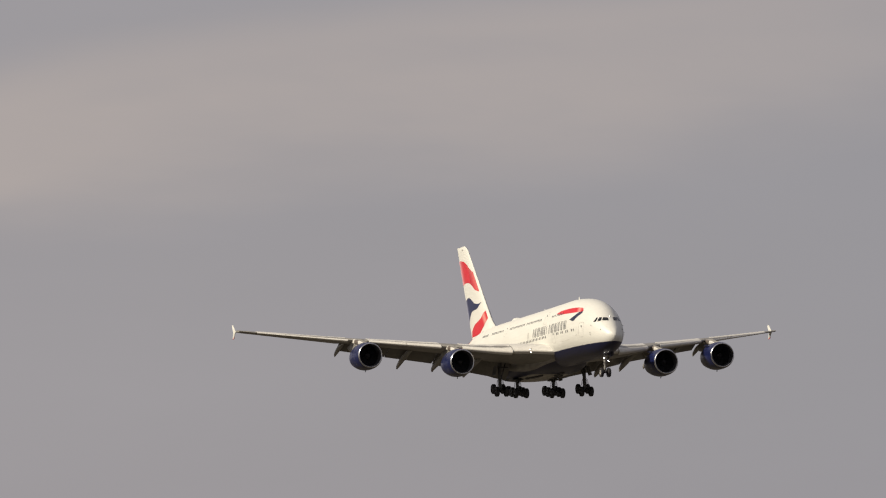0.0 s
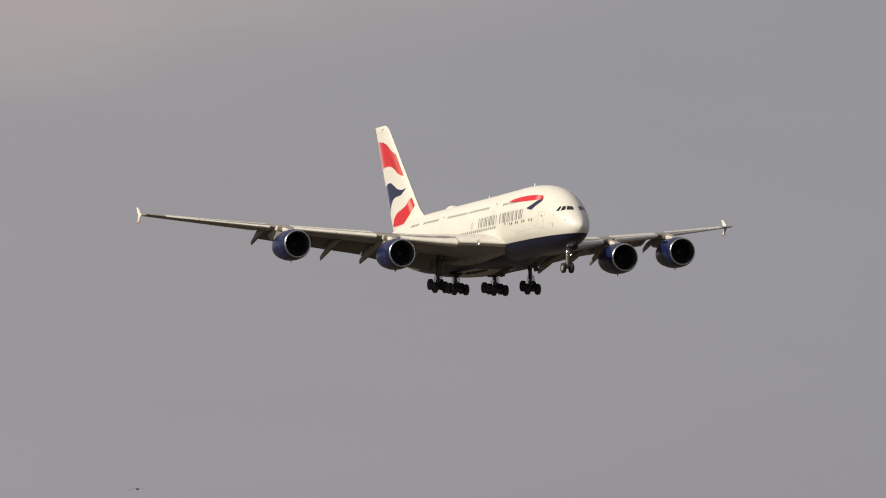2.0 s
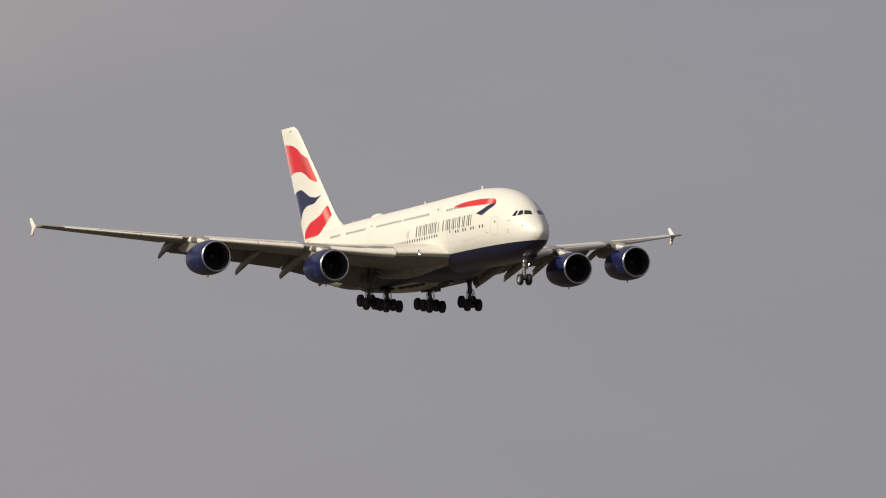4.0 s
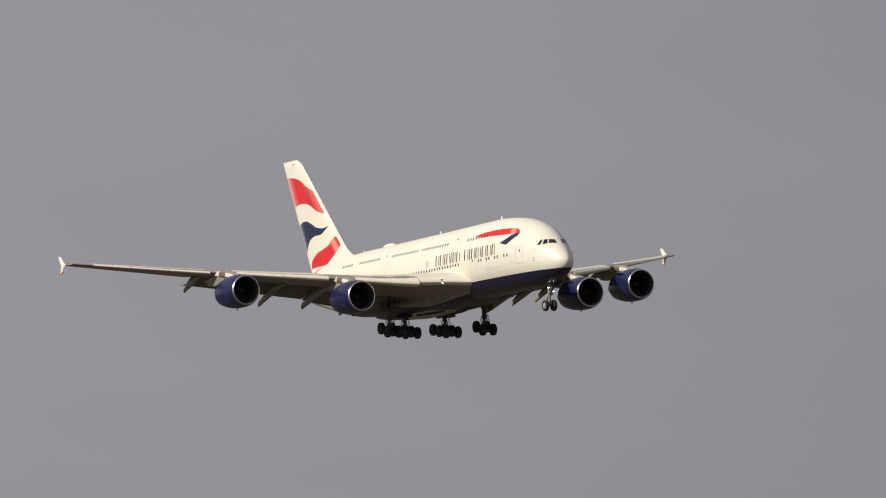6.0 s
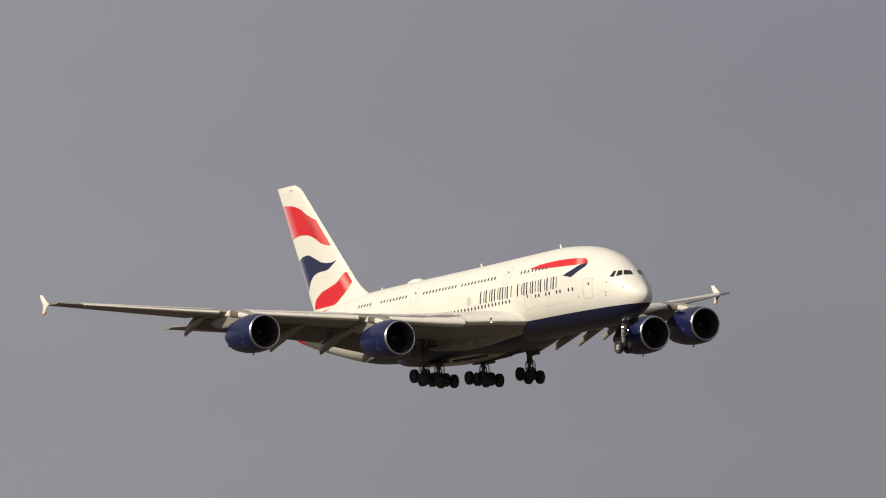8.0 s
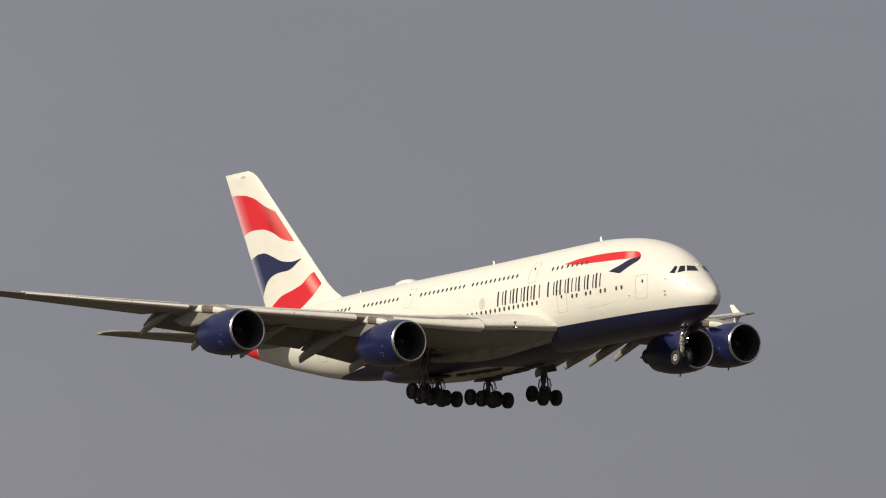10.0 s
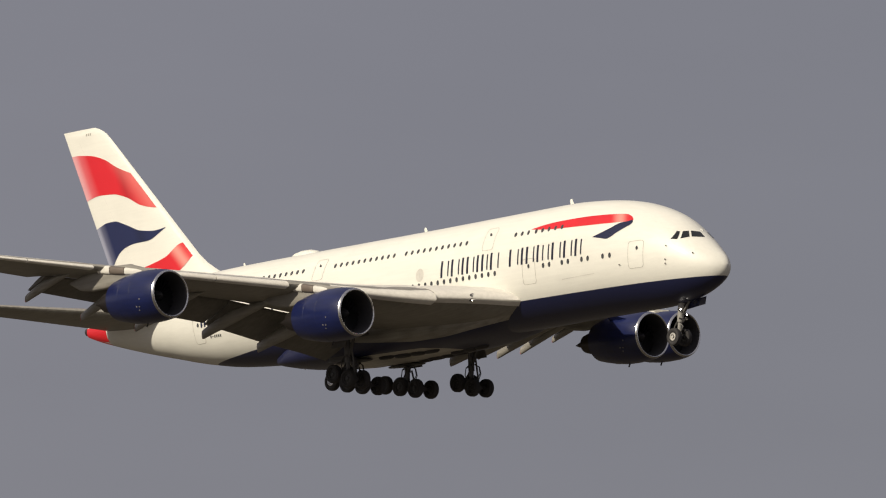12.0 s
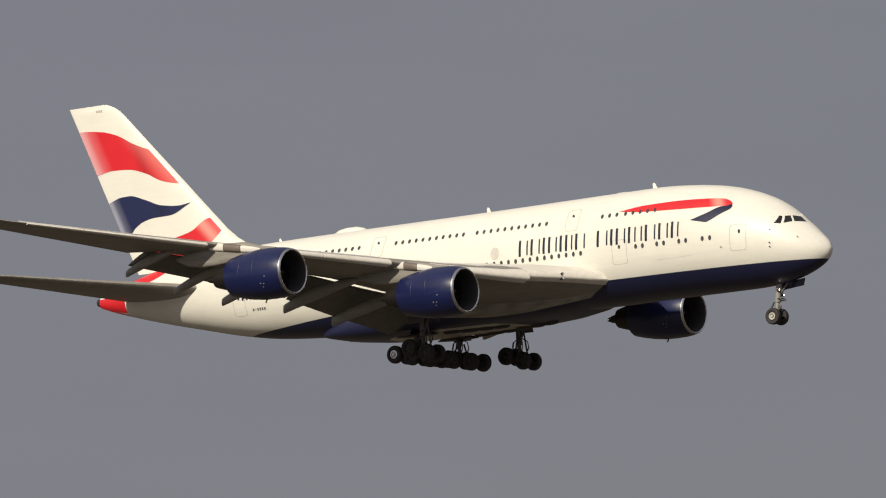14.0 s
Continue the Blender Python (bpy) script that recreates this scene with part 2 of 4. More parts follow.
def make_wave_paint(name, colour, pale, reach, front):
    """The printed cloth waves of the fin: paler towards the rudder's edge, with one darker fold."""
    m = paint(name, colour, 0.38, grain=0.05, coat=0.06)
    tree = m.node_tree
    bsdf = next(n for n in tree.nodes if n.type == "BSDF_PRINCIPLED")
    base = bsdf.inputs["Base Color"].links[0].from_socket
    coord = tree.nodes.new("ShaderNodeTexCoord")
    split = tree.nodes.new("ShaderNodeSeparateXYZ")
    tree.links.new(coord.outputs["Object"], split.inputs[0])
    lean = tree.nodes.new("ShaderNodeMath")
    lean.operation = "MULTIPLY_ADD"
    lean.inputs[1].default_value = 0.462
    tree.links.new(split.outputs["Z"], lean.inputs[0])
    tree.links.new(split.outputs["X"], lean.inputs[2])
    ramp = tree.nodes.new("ShaderNodeValToRGB")
    way = tree.nodes.new("ShaderNodeMapRange")
    way.inputs["From Min"].default_value = -65.05
    way.inputs["From Max"].default_value = -55.05
    tree.links.new(lean.outputs[0], way.inputs["Value"])
    tree.links.new(way.outputs[0], ramp.inputs[0])
    ramp.color_ramp.elements[0].color = (*pale, 1)
    ramp.color_ramp.elements[0].position = 0.03
    ramp.color_ramp.elements[1].color = (1, 1, 1, 1)
    ramp.color_ramp.elements[1].position = 1.0
    for at, tint in ((reach * 0.5, tuple(0.32 * p + 0.68 for p in pale)), (reach, (1, 1, 1)), (0.44, (1, 1, 1)), (0.52, (0.72, 0.72, 0.72)), (0.62, (1, 1, 1))):
        ramp.color_ramp.elements.new(at).color = (*tint, 1)
    times_ = tree.nodes.new("ShaderNodeMixRGB")
    times_.blend_type = "MULTIPLY"
    times_.inputs["Fac"].default_value = 1.0
    tree.links.new(base, times_.inputs["Color1"])
    tree.links.new(ramp.outputs[0], times_.inputs["Color2"])
    # and paler again towards the leading edge
    lead = tree.nodes.new("ShaderNodeMath")
    lead.operation = "MULTIPLY_ADD"
    lead.inputs[1].default_value = 0.994
    tree.links.new(split.outputs["Z"], lead.inputs[0])
    tree.links.new(split.outputs["X"], lead.inputs[2])
    near = tree.nodes.new("ShaderNodeMapRange")
    near.interpolation_type = "SMOOTHSTEP"
    near.inputs["From Min"].default_value = -54.4
    near.inputs["From Max"].default_value = -51.9
    near.inputs["To Max"].default_value = front
    tree.links.new(lead.outputs[0], near.inputs["Value"])
    wash = tree.nodes.new("ShaderNodeMixRGB")
    wash.inputs["Color2"].default_value = (0.80, 0.42, 0.36, 1)
    tree.links.new(near.outputs[0], wash.inputs["Fac"])
    tree.links.new(times_.outputs[0], wash.inputs["Color1"])
    tree.links.new(wash.outputs[0], bsdf.inputs["Base Color"])
    return m


RED_WAVE = make_wave_paint("red wave paint", (0.67, 0.015, 0.025), (1.11, 24.0, 15.5), 0.20, 0.32)
NAVY_WAVE = make_wave_paint("navy wave paint", (0.012, 0.018, 0.075), (26.0, 18.0, 5.6), 0.14, 0.0)


def make_fold_paint(name, slope, centre, width):
    """Red cloth print with one pale fold where x + slope * z comes to a value."""
    m = paint(name, (0.67, 0.015, 0.025), 0.40, grain=0.06, coat=0.06)
    tree = m.node_tree
    bsdf = next(n for n in tree.nodes if n.type == "BSDF_PRINCIPLED")
    base = bsdf.inputs["Base Color"].links[0].from_socket
    coord = tree.nodes.new("ShaderNodeTexCoord")
    split = tree.nodes.new("ShaderNodeSeparateXYZ")
    tree.links.new(coord.outputs["Object"], split.inputs[0])
    lean = tree.nodes.new("ShaderNodeMath")
    lean.operation = "MULTIPLY_ADD"
    lean.inputs[1].default_value = slope
    tree.links.new(split.outputs["Z"], lean.inputs[0])
    tree.links.new(split.outputs["X"], lean.inputs[2])
    way = tree.nodes.new("ShaderNodeMapRange")
    way.inputs["From Min"].default_value = centre - width
    way.inputs["From Max"].default_value = centre + width
    tree.links.new(lean.outputs[0], way.inputs["Value"])
    ramp = tree.nodes.new("ShaderNodeValToRGB")
    ramp.color_ramp.interpolation = "EASE"
    ramp.color_ramp.elements[0].color = (0, 0, 0, 1)
    ramp.color_ramp.elements[1].color = (0, 0, 0, 1)
    ramp.color_ramp.elements.new(0.55).color = (0.55, 0.55, 0.55, 1)
    tree.links.new(way.outputs[0], ramp.inputs[0])
    mix = tree.nodes.new("ShaderNodeMixRGB")
    mix.inputs["Color2"].default_value = (0.80, 0.50, 0.42, 1)
    tree.links.new(ramp.outputs[0], mix.inputs["Fac"])
    tree.links.new(base, mix.inputs["Color1"])
    tree.links.new(mix.outputs[0], bsdf.inputs["Base Color"])
    return m


RED_FOLD = make_fold_paint("red wave paint with a fold", 0.994, -53.4, 1.1)
RED_RIBBON = make_fold_paint("red ribbon paint", 0.5, -6.5, 0.8)


# ---- building helpers ----
def part(name, bm, material, parent=None, label="", sharp=35, at=None):
    """Links a bmesh as one mesh object, under a thing or a part."""
    me = bpy.data.meshes.new(name)
    bmesh.ops.recalc_face_normals(bm, faces=bm.faces)
    for face in bm.faces:
        face.smooth = True
    bm.to_mesh(me)
    bm.free()
    me.set_sharp_from_angle(angle=radians(sharp))
    me.materials.append(material)
    ob = new(name, me)
    if parent is not None:
        ob.parent = parent
    if at is not None:
        ob.matrix_basis = at
    if label:
        tagged(ob, label)
    return ob


def share(name, ob, parent, at, label=""):
    """Another object on the mesh of ob."""
    twin = new(name, ob.data)
    twin.parent = parent
    twin.matrix_basis = at
    return tagged(twin, label)


def loft(rings, closed=True, caps=True, bm=None):
    """Skin over rings of equally many points."""
    bm = bm or bmesh.new()
    rows = [[bm.verts.new(p) for p in ring] for ring in rings]
    n = len(rows[0])
    for a, b in zip(rows, rows[1:]):
        for i in range(n if closed else n - 1):
            j = (i + 1) % n
            bm.faces.new((a[i], a[j], b[j], b[i]))
    if caps and closed:
        bm.faces.new(rows[0])
        bm.faces.new(rows[-1])
    return bm


def tube(points, radii, n=12, bm=None):
    """A round bar along points."""
    points = [Vector(p) for p in points]
    if not isinstance(radii, (list, tuple)):
        radii = [radii] * len(points)
    rings = []
    for i, p in enumerate(points):
        way = (points[min(i + 1, len(points) - 1)] - points[max(i - 1, 0)]).normalized()
        side = way.orthogonal().normalized() if abs(way.x) > 0.9 else way.cross(Vector((1, 0, 0))).normalized()
        up = way.cross(side)
        rings.append([p + radii[i] * (math.cos(a) * side + math.sin(a) * up) for a in (2 * math.pi * k / n for k in range(n))])
    return loft(rings, bm=bm)


def lathe(profile, n=40, closed=False, bm=None):
    """A body of revolution about the x axis from (x, radius) pairs."""
    rings = [[Vector((x, r * math.cos(a), r * math.sin(a))) for a in (2 * math.pi * k / n for k in range(n))] for x, r in profile]
    bm = loft(rings, caps=False, bm=bm)
    return bm


def curve_at(table, x):
    """Smooth value from a table of (x, value) pairs in rising x."""
    xs = [row[0] for row in table]
    ys = [row[1] for row in table]
    if x <= xs[0]:
        return ys[0]
    if x >= xs[-1]:
        return ys[-1]
    i = max(k for k in range(len(xs) - 1) if xs[k] <= x)

    def slope(k):
        if k <= 0 or k >= len(xs) - 1:
            k = min(max(k, 0), len(xs) - 1)
            a, b = (0, 1) if k == 0 else (len(xs) - 2, len(xs) - 1)
            return (ys[b] - ys[a]) / (xs[b] - xs[a])
        left = (ys[k] - ys[k - 1]) / (xs[k] - xs[k - 1])
        right = (ys[k + 1] - ys[k]) / (xs[k + 1] - xs[k])
        return 0.0 if left * right <= 0 else 2 * left * right / (left + right)

    h = xs[i + 1] - xs[i]
    u = (x - xs[i]) / h
    return ((1 + 2 * u) * (1 - u) ** 2 * ys[i] + u * (1 - u) ** 2 * h * slope(i)
            + u * u * (3 - 2 * u) * ys[i + 1] + u * u * (u - 1) * h * slope(i + 1))


# ---- ground ----
def make_ground():
    """One grassy sheet out to the horizon, below the flight path."""
    bm = bmesh.new()
    steps = [-4500, -2500, -1500, -900, -500, -250, -120, -50, 0, 50, 120, 250, 500, 900, 1500, 2500, 4500]
    rows = [[bm.verts.new((x, y, 0.35 * noise.noise(Vector((x * 0.01, y * 0.01, 0))) - 0.2)) for y in steps] for x in steps]
    for a, b in zip(rows, rows[1:]):
        for i in range(len(steps) - 1):
            bm.faces.new((a[i], b[i], b[i + 1], a[i + 1]))
    grass = paint("mown grass", (0.074, 0.061, 0.042), 0.9, grain=0.35, scale=0.05)
    return tagged(part("ground", bm, grass), "wide flat field of short dry grass", "ground", kind="structure")


make_ground()

# ---- airliner: hull ----
HULL_TOP = [(-70.0, 0.95), (-69.0, 1.25), (-66.0, 2.05), (-62.0, 2.85), (-56.0, 3.42), (-50.0, 3.6), (-42.0, 3.68), (-30.0, 3.77), (-18.0, 3.92),
            (-14.0, 3.96), (-11.0, 3.80), (-9.0, 3.58), (-7.0, 3.2), (-5.0, 2.58), (-3.5, 1.92), (-2.4, 1.25), (-1.4, 0.46), (-0.42, -0.39), (0.26, -1.04),
            (0.76, -1.53), (1.0, -1.90), (1.08, -2.17)]
HULL_LOW = [(-70.0, 0.05), (-69.0, -0.30), (-66.0, -1.15), (-63.0, -1.90), (-59.0, -2.80), (-55.5, -3.55), (-51.5, -4.14), (-46.0, -4.48), (-40.0, -4.6),
            (-22.0, -4.74), (-12.0, -4.66), (-6.0, -4.64), (-3.6, -4.50), (-2.0, -4.2), (-0.7, -3.79), (0.25, -3.33), (0.76, -2.90), (1.0, -2.55), (1.08, -2.25)]
HULL_HALF = [(-70.0, 0.38), (-69.0, 0.62), (-66.0, 1.35), (-62.0, 2.1), (-57.0, 2.85), (-51.0, 3.35), (-45.0, 3.55), (-38.0, 3.57), (-14.0, 3.57),
             (-10.0, 3.47), (-7.0, 3.2), (-5.0, 2.88), (-3.2, 2.46), (-1.6, 1.94), (-0.5, 1.44), (0.35, 0.93), (0.8, 0.52), (1.01, 0.25), (1.08, 0.06)]


def fullness(x):
    """How boxy a section is: fuller than an ellipse amidships, leaner at the nose."""
    return 0.93 + 0.10 * min(1.0, max(0.0, (x + 12.0) / 10.0))


def hull_point(x, a, out=0.0):
    """Hull surface at station x; a: 0 at the crown, 90 degrees at starboard, 180 at the keel."""
    top, low, half = curve_at(HULL_TOP, x), curve_at(HULL_LOW, x), curve_at(HULL_HALF, x) + out
    mid = low + (top - low) * 0.46
    c, s = math.cos(a), math.sin(a)
    rise = (top - mid if c > 0 else mid - low) + out
    # the sides are a little fuller than an ellipse
    full = fullness(x)
    return Vector((x, -half * math.copysign(abs(s) ** full, s), mid + rise * math.copysign(abs(c) ** full, c)))


def side_point(x, z, out=0.02, side=-1):
    """The hull's side at a height, a little proud of it."""
    top, low, half = curve_at(HULL_TOP, x), curve_at(HULL_LOW, x), curve_at(HULL_HALF, x)
    mid = low + (top - low) * 0.46
    rise = top - mid if z > mid else mid - low
    full = fullness(x)
    c = min(0.999, abs(z - mid) / rise) ** (1 / full)
    s = math.sqrt(max(0.0, 1 - c * c)) ** full
    y = half * s
    # outward normal in the section
    e = 0.01
    c2 = min(0.999, abs(z + e - mid) / rise) ** (1 / full)
    y2 = half * math.sqrt(max(0.0, 1 - c2 * c2)) ** full
    slope = (y2 - y) / e
    n = Vector((0, 1, -slope)).normalized()
    return Vector((x, side * (y + out * n.y), z + out * n.z))


def decal(outline_low, outline_high, x0, x1, steps, rows=6, side=-1, out=0.018, lean=0.0):
    """A painted patch on the hull between two edges z(x)."""
    bm = bmesh.new()
    grid = []
    for i in range(steps + 1):
        x = x0 + (x1 - x0) * i / steps
        lo, hi = outline_low(x), outline_high(x)
        grid.append([bm.verts.new(side_point(x + lean * (lo + (hi - lo) * j / rows), lo + (hi - lo) * j / rows, out, side)) for j in range(rows + 1)])
    for a, b in zip(grid, grid[1:]):
        for j in range(rows):
            bm.faces.new((a[j], b[j], b[j + 1], a[j + 1]))
    return bm


airliner = tagged(new("airliner"), "white four-engined double-deck airliner with navy belly, wheels down, on approach", "aircraft")


def make_hull():
    xs = [-70.0 + 0.0, -69.6, -69.0] + [-68 + i for i in range(58)] + [-10 + 0.5 * i for i in range(20)]
    xs += [0.0, 0.2, 0.4, 0.55, 0.7, 0.8, 0.88, 0.94, 1.0, 1.05, 1.08]
    xs = sorted(set(xs))
    n = 72
    hull = part("fuselage", loft([[hull_point(x, 2 * math.pi * k / n) for k in range(n)] for x in xs]), HULL, airliner,
                "glossy white fuselage with navy underside", sharp=60)
    # tail cone
    ring = lambda x, k: [Vector((x, k * 0.40 * math.cos(a), 0.55 + k * 0.42 * math.sin(a))) for a in (2 * math.pi * i / 24 for i in range(24))]
    part("tail_cone", loft([ring(-69.95, 0.9), ring(-70.2, 0.84), ring(-70.38, 0.7), ring(-70.4, 0.5), ring(-70.1, 0.45)]), DARK, hull, "dark exhaust pipe at the tail")
    return hull


hull = make_hull()


BELLY_SPANS = [(-17.5, 2.66, -3.05, -3.2), (-18.2, 2.76, -2.85, -3.55), (-19.4, 2.9, -2.6, -4.0), (-21.5, 3.2, -2.4, -4.78), (-24.0, 3.62, -2.4, -5.12), (-27.0, 4.0, -2.4, -5.3), (-30.0, 4.2, -2.4, -5.36),
             (-34.0, 4.2, -2.4, -5.4), (-39.0, 3.8, -2.6, -5.46), (-42.0, 3.4, -3.0, -5.30), (-44.5, 2.6, -3.5, -5.05), (-46.2, 1.7, -3.95, -4.72), (-47.2, 0.7, -4.15, -4.48)]


def make_belly():
    """The bulged fairing where wing and hull meet."""
    def ring(x, half, top, low):
        pts = []
        for k in range(40):
            a = 2 * math.pi * k / 40
            c, s = math.cos(a), math.sin(a)
            mid = (top + low) / 2
            pts.append(Vector((x, half * math.copysign(abs(s) ** 0.6, s), mid + (top - low) / 2 * math.copysign(abs(c) ** 0.7, c))))
        return pts
    spans = BELLY_SPANS
    part("belly_fairing", loft([ring(*row) for row in spans]), BELLY, airliner, "rounded wing root fairing, navy above grey", sharp=50)


def belly_point(x, y, out=0.02):
    """A point of the fairing's underside."""
    xs = sorted(BELLY_SPANS)
    half, top, low = [float(np.interp(x, [r[0] for r in xs], [r[k] for r in xs])) for k in (1, 2, 3)]
    s = min(0.999, (abs(y) / half)) ** (1 / 0.6)
    return Vector((x, y, (top + low) / 2 - (top - low) / 2 * math.sqrt(1 - s * s) ** 0.7 - out))


def make_belly_paint():
    m = paint("belly paint", (0.64, 0.61, 0.55), 0.42, grain=0.12, streak=0.3, coat=0.1)
    tree = m.node_tree
    bsdf = next(n for n in tree.nodes if n.type == "BSDF_PRINCIPLED")
    grey = bsdf.inputs["Base Color"].links[0].from_socket
    coord = tree.nodes.new("ShaderNodeTexCoord")
    split = tree.nodes.new("ShaderNodeSeparateXYZ")
    tree.links.new(coord.outputs["Object"], split.inputs[0])
    # the navy band's upper edge along the fairing
    way = tree.nodes.new("ShaderNodeMapRange")
    way.inputs["From Min"].default_value = -50.0
    way.inputs["From Max"].default_value = -17.0
    tree.links.new(split.outputs["X"], way.inputs["Value"])
    bend = tree.nodes.new("ShaderNodeFloatCurve")
    points = bend.mapping.curves[0].points
    points[0].location, points[1].location = (0.0, 0.88), (1.0, 0.87)
    for x, z in ((-43.0, -3.35), (-39.0, -3.6), (-35.0, -4.25), (-31.5, -4.62), (-27.5, -4.84), (-22.3, -4.46), (-19.5, -4.0)):
        points.new((x + 50.0) / 33.0, (z + 6.0) / 3.0)
    bend.mapping.update()
    tree.links.new(way.outputs[0], bend.inputs["Value"])
    back = tree.nodes.new("ShaderNodeMapRange")
    back.inputs["To Min"].default_value = -6.0
    back.inputs["To Max"].default_value = -3.0
    tree.links.new(bend.outputs[0], back.inputs["Value"])
    below = tree.nodes.new("ShaderNodeMath")
    below.operation = "LESS_THAN"
    tree.links.new(split.outputs["Z"], below.inputs[0])
    tree.links.new(back.outputs[0], below.inputs[1])
    keel = tree.nodes.new("ShaderNodeMath")
    keel.operation = "GREATER_THAN"
    # the pale keel begins behind the front part of the fairing
    start = tree.nodes.new("ShaderNodeMapRange")
    for key, number in (("From Min", -29.0), ("From Max", -24.5), ("To Min", -5.22), ("To Max", -5.5)):
        start.inputs[key].default_value = number
    tree.links.new(split.outputs["X"], start.inputs["Value"])
    # and narrows again to a strip towards the tail
    end = tree.nodes.new("ShaderNodeMapRange")
    for key, number in (("From Min", -41.0), ("From Max", -35.0), ("To Min", -0.2), ("To Max", 0.0)):
        end.inputs[key].default_value = number
    tree.links.new(split.outputs["X"], end.inputs["Value"])
    edge = tree.nodes.new("ShaderNodeMath")
    tree.links.new(start.outputs[0], edge.inputs[0])
    tree.links.new(end.outputs[0], edge.inputs[1])
    tree.links.new(edge.outputs[0], keel.inputs[1])
    tree.links.new(split.outputs["Z"], keel.inputs[0])
    both = tree.nodes.new("ShaderNodeMath")
    both.operation = "MULTIPLY"
    tree.links.new(below.outputs[0], both.inputs[0])
    tree.links.new(keel.outputs[0], both.inputs[1])
    mix = tree.nodes.new("ShaderNodeMixRGB")
    mix.inputs["Color2"].default_value = (0.009, 0.012, 0.050, 1)
    tree.links.new(both.outputs[0], mix.inputs["Fac"])
    # the sides are painted the wing's darker grey, the keel stays pale
    flank = tree.nodes.new("ShaderNodeMixRGB")
    flank.blend_type = "MULTIPLY"
    flank.inputs["Color2"].default_value = (0.50, 0.49, 0.47, 1)
    tree.links.new(keel.outputs[0], flank.inputs["Fac"])
    tree.links.new(grey, flank.inputs["Color1"])
    tree.links.new(flank.outputs[0], mix.inputs["Color1"])
    tree.links.new(mix.outputs[0], bsdf.inputs["Base Color"])
    return m


BELLY = make_belly_paint()
make_belly()


# ---- airliner: wings ----
WING_LE = [(0.0, -15.9), (2.5, -17.2), (3.3, -17.85), (3.9, -18.4), (4.6, -19.15), (7.7, -21.75), (14.8, -27.6), (25.7, -36.6), (38.3, -46.7), (39.8, -47.7)]
WING_TE = [(0.0, -38.5), (3.3, -38.6), (14.0, -40.6), (25.7, -45.4), (39.3, -50.7)]
WING_Z = [(0.0, -3.05), (3.3, -2.9), (4.6, -2.72), (6.0, -2.6), (7.7, -2.48), (14.8, -1.45), (20.0, -0.68), (25.7, 0.18), (32.0, 1.17), (39.8, 2.42)]
WING_THICK = [(0.0, 0.125), (3.3, 0.125), (7.7, 0.125), (14.0, 0.11), (25.7, 0.10), (39.3, 0.085)]
WING_TWIST = [(0.0, 2.0), (3.3, 1.8), (8.0, 0.4), (14.0, -0.9), (26.0, -1.3), (39.3, -1.6)]


def straight(table, x):
    return float(np.interp(x, [r[0] for r in table], [r[1] for r in table]))


def wing_frame(y):
    le, te = straight(WING_LE, y), straight(WING_TE, y)
    return le, le - te, curve_at(WING_Z, y), straight(WING_THICK, y), radians(straight(WING_TWIST, y))


def foil(c, t):
    """Half thickness of a wing section at chord part c."""
    return 5 * t * (0.2969 * math.sqrt(max(c, 0)) - 0.126 * c - 0.3516 * c * c + 0.2843 * c ** 3 - 0.1015 * c ** 4)


def wing_point(y, c, up, side, lift=0.0):
    """A point of the wing's skin; up 1 above, -1 below."""
    le, chord, z, thick, twist = wing_frame(y)
    camber = 0.018 * 4 * c * (1 - c)
    # the nose is slimmer below at the root
    slim = 1 - float(np.interp(y, (3.7, 7.7, 14.0, 20.0), (0.62, 0.40, 0.28, 0.15))) * math.exp(-c / 0.06) if up < 0 else 1.0
    # and the top is flat along the inner wing
    if up > 0:
        slim = 1 - 0.30 * min(1.0, max(0.0, (y - 6.5) / 5.0)) * min(1.0, max(0.0, (40.0 - y) / 8.0)) * min(1.0, c / 0.05)
    h = (camber + up * slim * foil(c, thick)) * chord + lift
    return Vector((le - c * chord * math.cos(twist) + h * math.sin(twist) * 0, side * y, z - c * chord * math.sin(twist) + h))


def wing_ring(y, cut, side, start=0.0):
    n = 14
    cs = [start + (cut - start) * (1 - math.cos(math.pi * i / n)) / 2 for i in range(n + 1)]
    # where a flap is lowered, the underside turns up into a cove before the edge
    rise = lambda c: -1.0 if cut > 0.95 else -1.0 + 1.55 * max(0.0, (c - 0.66) / (cut - 0.66))
    return [wing_point(y, c, 1, side) for c in reversed(cs)] + [wing_point(y, c, rise(c), side) for c in cs[1:]]


